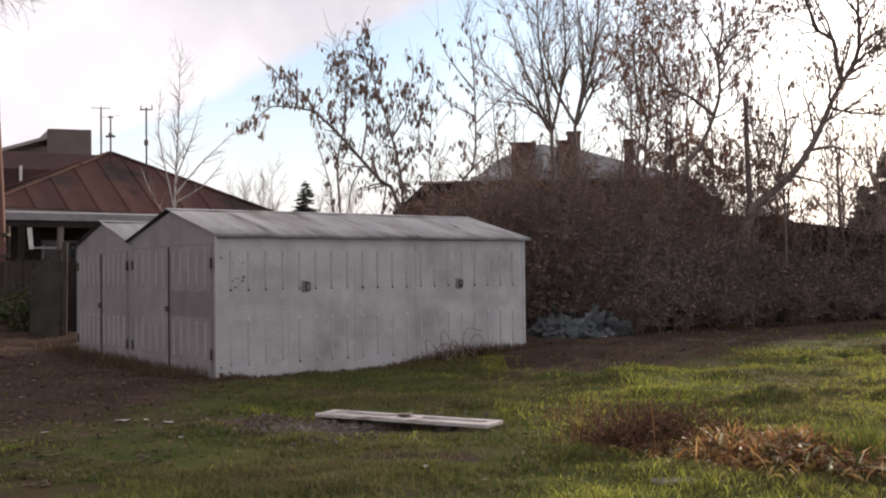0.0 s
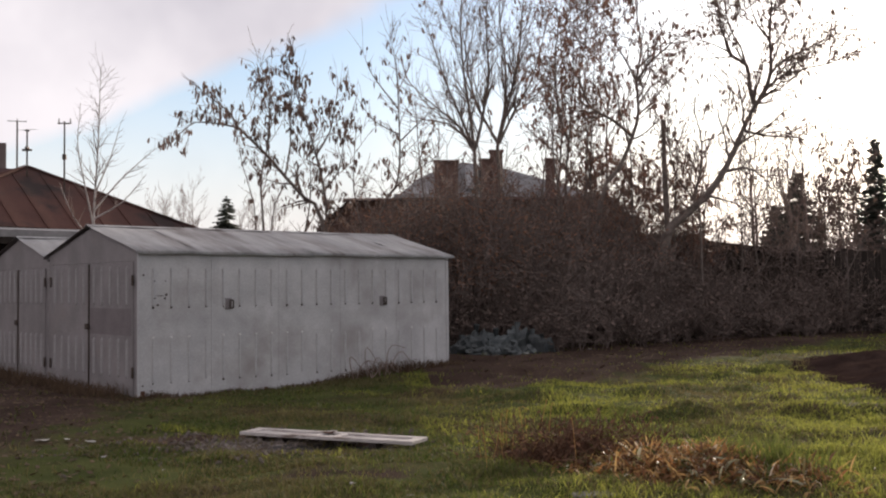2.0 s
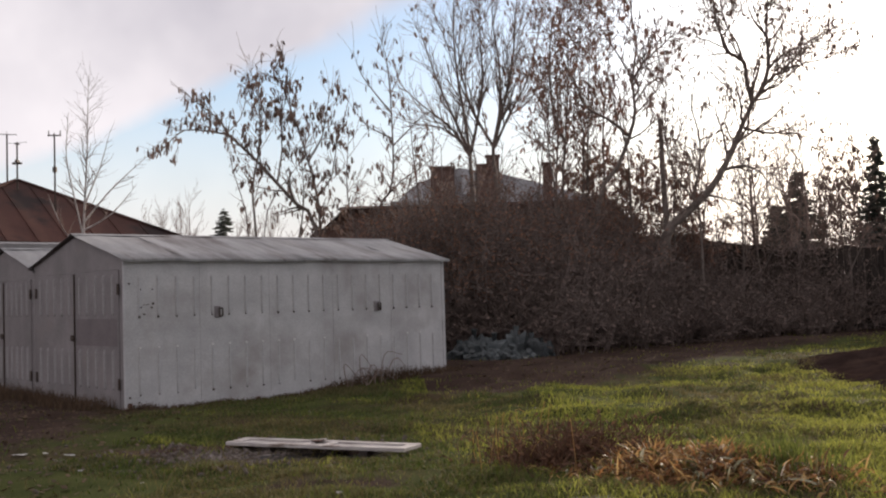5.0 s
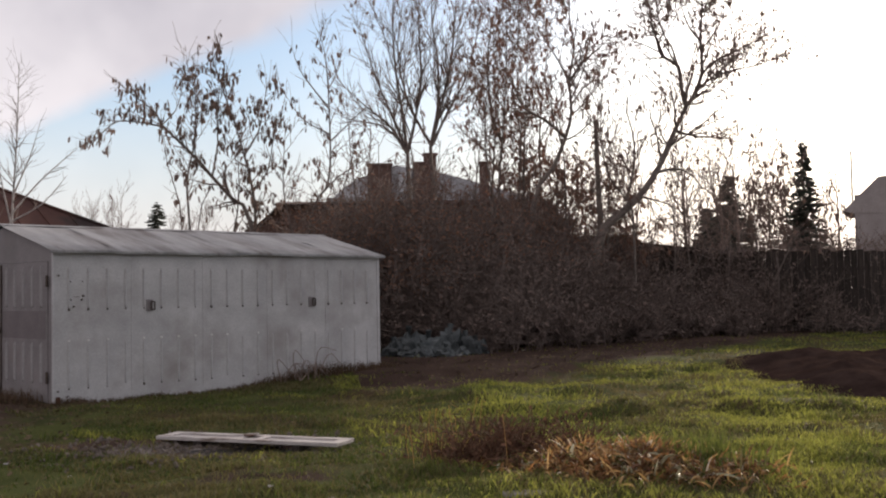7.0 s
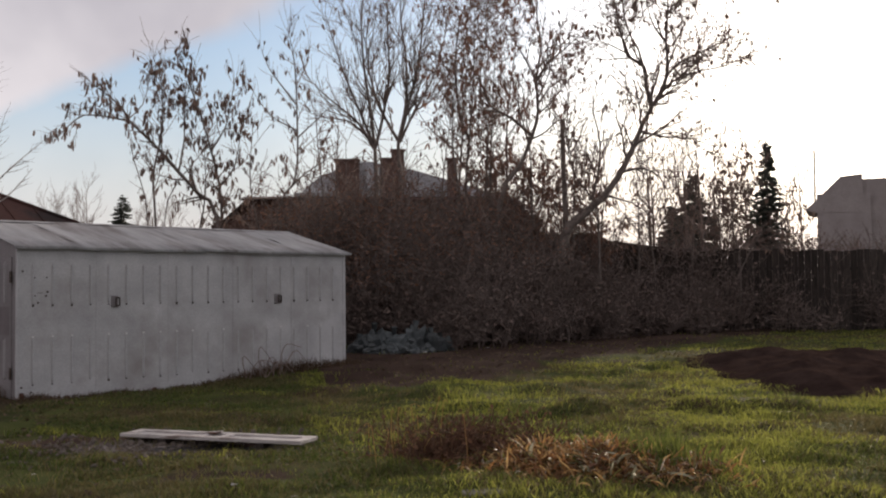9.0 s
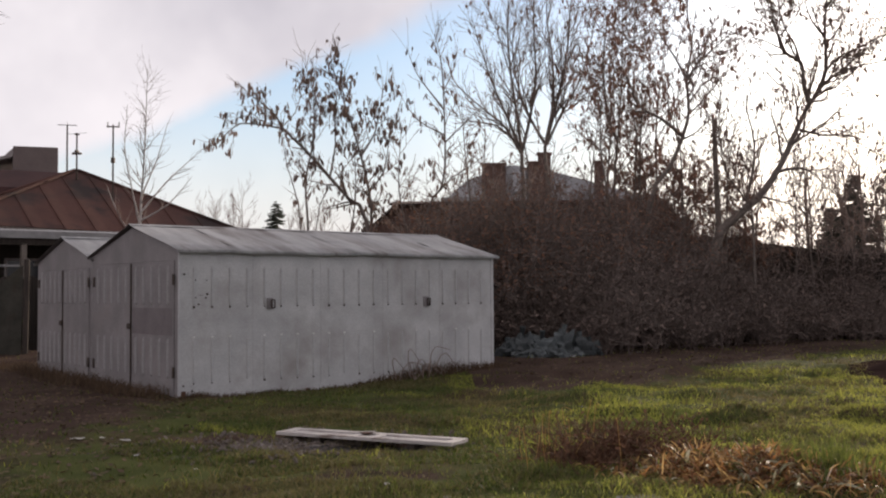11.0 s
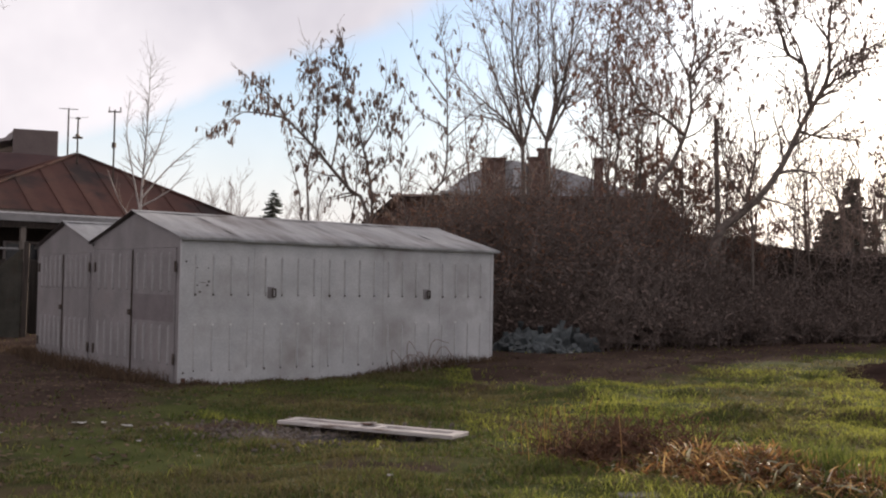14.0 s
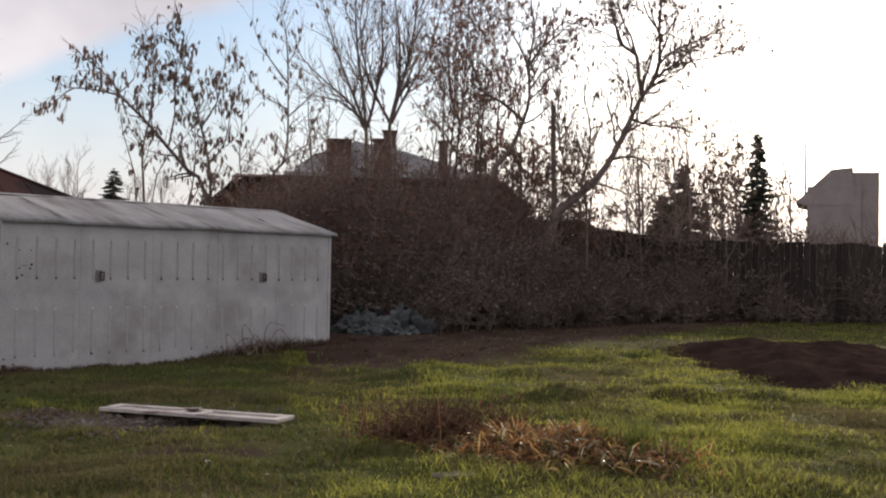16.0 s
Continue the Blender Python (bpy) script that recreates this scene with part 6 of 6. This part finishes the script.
def weeds():
    rng = random.Random(21)
    w = thing("dry_weed", GARAGE @ pose(3.7, -0.25, 0), "arched dry weed stalks against the garage wall", "weed", "dry weeds")
    for k in range(9):
        V, F = [], []
        a = Vector((rng.uniform(-0.35, 0.5), rng.uniform(-0.12, 0.05), -0.03))
        top = a + Vector((rng.uniform(-0.05, 0.45), rng.uniform(-0.1, 0.1), rng.uniform(0.25, 0.55)))
        end = top + Vector((rng.uniform(0.1, 0.35), 0, rng.uniform(-0.35, -0.02)))
        line = smooth_line([a, a.lerp(top, 0.6) + Vector((-0.05, 0, 0.05)), top, end], 0.08)
        limb_tube(V, F, line, [0.009 - 0.005 * i / len(line) for i in range(len(line))], 5)
        raw("stalk", V, F, M_TWIG, w)
    rg = np.random.default_rng(4)
    n = 2600
    u = rg.uniform(-0.4, 5.9, n)
    v = -np.abs(rg.normal(0.05, 0.10, n)) - 0.02
    tall = 0.05 + 0.16 * np.exp(-((u - 4.4) / 0.9) ** 2) + 0.05 * rg.random(n)
    X, Y = -3.15 + 0.7966 * u - 0.6045 * v, 14.59 + 0.6045 * u + 0.7966 * v
    Z = np.array([pocket(a, b) for a, b in zip(X, Y)]) - 0.01
    V, F = blades(np.stack([X, Y, Z], 1), tall * rg.uniform(0.4, 1.2, n), rg.uniform(0.006, 0.014, n), rg.uniform(0.1, 0.8, n), rg)
    tri_mesh("grass", V, F, M_WITHERED, "withered grass along the foot of the garage", "grass")
    n = 2500
    u, v = rg.uniform(0.2, 6.2, n), rg.normal(-0.28, 0.16, n)
    X, Y = -3.15 - 0.7966 * np.abs(v) - 0.6045 * u, 14.59 - 0.6045 * np.abs(v) + 0.7966 * u
    Z = np.array([pocket(a, b) for a, b in zip(X, Y)]) - 0.01
    V, F = blades(np.stack([X, Y, Z], 1), rg.uniform(0.06, 0.24, n), rg.uniform(0.006, 0.014, n), rg.uniform(0.2, 1.0, n), rg)
    tri_mesh("grass", V, F, M_WITHERED, "withered grass before the garage doors", "grass")


weeds()


def shrub(seed, x, y, r, h, mat, label, n=900):
    rng = random.Random(seed)
    s = thing("shrub", pose(x, y, pocket(x, y)), label, "shrub", "low shrubs")
    V, F, SV, SF = [], [], [], []
    for k in range(26):
        e = Vector((rng.gauss(0, r * 0.6), rng.gauss(0, r * 0.4), h * rng.uniform(0.5, 1.05)))
        limb_tube(SV, SF, [Vector((e.x * 0.1, e.y * 0.1, -0.03)), Vector((e.x * 0.5, e.y * 0.5, e.z * 0.6)), e], [0.010, 0.007, 0.004], 3)
    for k in range(n):
        q = Vector((rng.gauss(0, r * 0.5), rng.gauss(0, r * 0.4), abs(rng.gauss(0.5, 0.25)) * h))
        u = Vector((rng.gauss(0, 1), rng.gauss(0, 1), rng.gauss(0, 0.6))).normalized() * rng.uniform(0.03, 0.07)
        v = u.orthogonal().normalized() * rng.uniform(0.018, 0.035)
        m = len(V)
        V += [tuple(q - u), tuple(q + v), tuple(q + u), tuple(q - v)]
        F.append((m, m + 1, m + 2, m + 3))
    tagged(raw("undergrowth", SV, SF, M_TWIG, s), kind="stuff")
    tagged(raw("foliage", V, F, mat, s), kind="stuff")
    return s


M_SHRUB = material("dull_green_leaf", (0.03, 0.04, 0.015), (0.07, 0.075, 0.03), 4, 0.8, 0, 0, 40, through_light=0.3, islands=True)
shrub(1, -8.6, 22.6, 0.75, 0.85, M_SHRUB, "dull green low shrub at the fence", 1600)
shrub(2, -9.9, 24.2, 0.6, 0.7, M_SHRUB, "dull green low shrub by the pole", 900)
for i, (x, y, r, h) in enumerate(((-18.6, 31.5, 1.1, 2.6), (-20.0, 34.0, 1.4, 3.2), (-21.5, 37.0, 1.6, 3.8), (-22.5, 41.0, 1.8, 4.2), (-16.9, 28.0, 1.0, 2.4), (-14.9, 23.4, 1.0, 2.3), (-25.0, 44.0, 2.2, 4.6), (-21.0, 46.0, 2.2, 4.2), (-13.3, 21.4, 0.8, 2.2), (-23.0, 36.0, 1.8, 4.0), (-15.6, 25.2, 1.2, 2.6), (-17.8, 29.6, 1.2, 2.8), (-12.9, 20.2, 0.7, 1.7))):
    shrub(30 + i, x, y, r, h, M_SCRUB, "brown leafless shrub beside the lane", 1700)


for i, (x, y, r, h) in enumerate(((-36, 60, 4, 6.5), (-30, 62, 4, 7.0), (-42, 66, 5, 7.5), (-26, 66, 4, 6.0), (-33, 72, 5, 8.0), (-48, 62, 5, 7.0), (-27.5, 52, 2.6, 5.0), (-31, 50, 2.8, 4.8), (-24.6, 50, 2.2, 4.6))):
    g = shrub(70 + i, x, y, r, h, M_SCRUB, "tall brown scrub far down the lane", 200)
    rng = random.Random(500 + i)
    V, F = [], []
    for k in range(1700):
        q = Vector((rng.gauss(0, r * 0.5), rng.gauss(0, r * 0.4), abs(rng.gauss(0.42, 0.28)) * h))
        u = Vector((rng.gauss(0, 1), rng.gauss(0, 1), rng.gauss(0, 1))).normalized() * rng.uniform(0.08, 0.22)
        v = u.orthogonal().normalized() * rng.uniform(0.03, 0.08)
        m = len(V)
        V += [tuple(q - u), tuple(q + v), tuple(q + u), tuple(q - v)]
        F.append((m, m + 1, m + 2, m + 3))
    tagged(raw("outer_foliage", V, F, M_LEAF_RED if i in (6, 8) else M_SCRUB, g), kind="stuff")


for i, (x, y, r, h) in enumerate(((17.9, 41.3, 0.9, 3.9), (18.9, 40.9, 0.9, 4.1), (19.8, 40.5, 0.9, 4.0), (20.7, 40.1, 0.9, 3.9), (21.4, 39.8, 0.8, 3.6))):
    shrub(120 + i, x, y, r, h, M_THICKET, "tall brown shrub in the glare behind the fence", 2600)


def lane_shed():
    h = thing("shed", pose(-25.5, 46.5, pocket(-25.5, 46.5), 0, 0, YARD), "small brick-red shed at the end of the lane", "shed")
    part("wall", boxed(0, 2.6, 0, 2.4, -0.2, 2.3), M_RED_BRICK, h)
    plain_window(h, pose(2.1, -0.01, 1.4), 0.5, 0.6)
    part("roof", slab(bmesh.new(), [(-0.2, -0.2, 2.3), (2.8, -0.2, 2.3), (2.8, 2.6, 2.75), (-0.2, 2.6, 2.75)], 0.08), M_DARK_WOOD, h)
    part("door", boxed(0.9, 1.7, -0.04, 0.0, -0.1, 1.9), M_DARK_WOOD, h)
    return h


lane_shed()

# ---- things lying on the ground ----
def old_door():
    """Bleached framed door leaf with sunk panels, thrown over a pit."""
    d = thing("old_door", pose(-1.32, 10.33, 0.012, 0.4, -0.25, -31.0), "bleached framed door leaf lying over a small pit", "door")
    L, W = 1.90, 0.32
    for y in (0.0, W - 0.07):
        part("stile", boxed(0.0, L, y, y + 0.07, 0.0, 0.034, 0.004), M_BOARD, d)
    for x in (0.0, 0.80, 1.02, L - 0.1):
        part("rail", boxed(x, x + (0.1 if x in (0.0, L - 0.1) else 0.07), 0.07, W - 0.07, 0.0, 0.032, 0.004), M_BOARD, d)
    for x0, x1 in ((0.1, 0.80), (0.87, 1.02), (1.09, L - 0.1)):
        n = 3
        for i in range(n):
            y = 0.07 + i * (W - 0.14) / n
            part("panel_board", boxed(x0, x1, y + 0.002, y + (W - 0.14) / n - 0.002, 0.004, 0.015 + 0.003 * (i % 2)), M_BOARD, d)
    part("latch_plate", boxed(0.84, 0.93, 0.18, 0.27, 0.036, 0.046, 0.003), M_RUST, d, "rusty latch plate")
    part("splinter", slab(bmesh.new(), [(0.80, 0.20, 0.045), (0.95, 0.24, 0.058), (0.95, 0.27, 0.058), (0.80, 0.24, 0.045)], 0.012), M_BOARD, d)
    part("batten", boxed(0.42, 0.50, 0.0, W, -0.055, -0.001), M_DARK_WOOD, d)
    part("batten", boxed(1.45, 1.53, 0.0, W, -0.055, -0.001), M_DARK_WOOD, d)
    return d


old_door()


def gravel():
    rng = random.Random(9)
    V, F = [], []
    ico = bmesh.new()
    bmesh.ops.create_icosphere(ico, subdivisions=1, radius=1.0)
    shape, tris = [v.co.copy() for v in ico.verts], [[v.index for v in f.verts] for f in ico.faces]
    ico.free()
    for k in range(1100):
        x, y = rng.gauss(-0.95, 0.75), rng.gauss(9.75, 0.42)
        r = rng.uniform(0.006, 0.026) * (1.5 if rng.random() < 0.08 else 1)
        m = Euler((rng.uniform(0, 3), rng.uniform(0, 3), rng.uniform(0, 3))).to_matrix() @ Matrix.Diagonal((r * rng.uniform(0.7, 1.4), r, r * rng.uniform(0.4, 0.8)))
        b, o = len(V), Vector((x, y, pocket(x, y) + r * 0.2))
        V += [tuple(o + m @ c) for c in shape]
        F += [tuple(b + i for i in f) for f in tris]
    return tagged(raw("gravel", V, F, M_GRAVEL), "grey gravel and crumbled rubble round the pit", "gravel", kind="stuff")


gravel()


def pit():
    # flat black sheet laid in the hollow as the shadow beneath the door
    V, F = [(-0.42, 9.68, pocket(-0.42, 9.68) + 0.012)], []
    rng = random.Random(2)
    for i in range(28):
        a = 2 * math.pi * i / 28
        k = 1 + 0.25 * rng.uniform(-1, 1)
        x, y = -0.42 + 0.62 * k * math.cos(a) * 0.9 + 0.2 * math.sin(a), 9.68 + 0.26 * k * math.sin(a) - 0.18 * math.cos(a)
        V.append((x, y, pocket(x, y) + 0.008))
    F = [(0, i + 1, (i + 1) % 28 + 1) for i in range(28)]
    return tagged(raw("pit_shadow", V, F, M_PIT_SHADOW), "black sheet painted as the shadow in the pit under the old door", "soil")


pit()


def rubbish():
    rng = random.Random(14)
    spots = [(1.75, 19.75, 0.24, 0.34), (2.05, 20.0, 0.32, 0.55), (2.45, 20.15, 0.34, 0.46), (2.85, 20.2, 0.30, 0.58), (2.25, 19.6, 0.24, 0.24), (3.15, 20.05, 0.28, 0.44), (2.7, 19.7, 0.22, 0.26), (1.95, 19.4, 0.18, 0.16), (3.4, 20.4, 0.24, 0.34), (3.0, 19.6, 0.16, 0.14)]
    for i, (x, y, r, h) in enumerate(spots):
        bm = bmesh.new()
        bmesh.ops.create_icosphere(bm, subdivisions=3, radius=1.0)
        for v in bm.verts:
            k = 1 + 0.45 * noise.noise(v.co * 1.8 + Vector((i * 7, 0, 0))) + 0.3 * noise.noise(v.co * 5.0 + Vector((i, 3, 0)))
            v.co = Vector((v.co.x * r * k, v.co.y * r * 0.85 * k, max(-0.12, v.co.z) * h * 0.7 * k))
        bag = thing("rubbish_bag", pose(x, y, pocket(x, y) + 0.02, 0, 0, rng.uniform(0, 360)), "crumpled teal-grey plastic rubbish bag beside the thicket", "rubbish bag", "dumped rubbish bags")
        part("bag", bm, M_BAG, bag)
        bm = rod(bmesh.new(), (0, 0, h * 0.6), (0.03, 0.02, h * 0.95), 0.03, 0.06, 7)
        part("knot", bm, M_BAG, bag)


rubbish()


def litter():
    rng = random.Random(31)
    spots = [(-6.9, 13.2, 0.07), (-4.55, 8.9, 0.08), (-3.2, 10.35, 0.09), (-2.95, 10.3, 0.07), (-2.7, 10.2, 0.09), (-3.6, 9.4, 0.05), (-2.3, 9.0, 0.04), (-5.8, 12.5, 0.05), (-6.4, 16.5, 0.06), (-4.9, 12.2, 0.05), (-5.2, 10.6, 0.05), (-1.7, 8.4, 0.04), (-0.2, 7.4, 0.05), (0.9, 9.0, 0.04), (1.9, 12.3, 0.05), (3.8, 14.5, 0.06), (-4.3, 8.0, 0.05), (-6.1, 11.4, 0.05), (-7.6, 17.0, 0.06), (0.2, 7.2, 0.04), (2.9, 19.3, 0.08), (4.3, 20.3, 0.06), (-5.5, 14.2, 0.05)]
    for x, y, r in spots:
        bm = bmesh.new()
        n = 3
        g = [[bm.verts.new((r * (i / n - 0.5) * rng.uniform(1.0, 1.7), r * (j / n - 0.5) * rng.uniform(0.3, 1.3), 0.012 * rng.random())) for j in range(n + 1)] for i in range(n + 1)]
        for i in range(n):
            for j in range(n):
                bm.faces.new((g[i][j], g[i + 1][j], g[i + 1][j + 1], g[i][j + 1]))
        ob = part("paper_scrap", bm, M_LITTER, None)
        ob.matrix_world = pose(x, y, pocket(x, y) + 0.02, 0, 0, rng.uniform(0, 180))
        tagged(ob, "crumpled pale scrap of paper lying on the ground", "litter", "scraps of litter")


litter()


def fallen_leaves():
    rng = random.Random(77)
    V, F = [], []
    for k in range(9000):
        y = rng.uniform(7, 24)
        x = rng.uniform(-0.58 * y, -1.0) if rng.random() < 0.6 else rng.uniform(1.5, 9)
        if x > 0 and y < 15.5 + 0.9 * (x - 2.5) and rng.random() < 0.93:
            continue
        if x < 0 and dirt_at(x, y) < 0.25 and rng.random() < 0.85:
            continue
        z = pocket(x, y) + 0.012
        a, r = rng.uniform(0, 6.28), rng.uniform(0.015, 0.045)
        u, v = Vector((math.cos(a), math.sin(a), rng.uniform(-0.4, 0.4))) * r, Vector((-math.sin(a), math.cos(a), rng.uniform(-0.4, 0.4))) * r * 0.6
        q, m = Vector((x, y, z)), len(V)
        V += [tuple(q - u), tuple(q + v), tuple(q + u), tuple(q - v)]
        F.append((m, m + 1, m + 2, m + 3))
    return tagged(raw("fallen_leaves", V, F, M_WITHERED), "brown fallen leaves scattered over the bare earth", "leaves", kind="stuff")


fallen_leaves()
slab_bm = boxed(-0.15, 0.15, -0.08, 0.08, -0.08, 0.02, 0.008)
concrete = part("concrete_slab", slab_bm, M_CONCRETE, None)
concrete.matrix_world = pose(1.42, 6.93, pocket(1.42, 6.93) - 0.005, 0, 0, 8)
tagged(concrete, "small half-buried pale concrete slab in the grass", "slab")
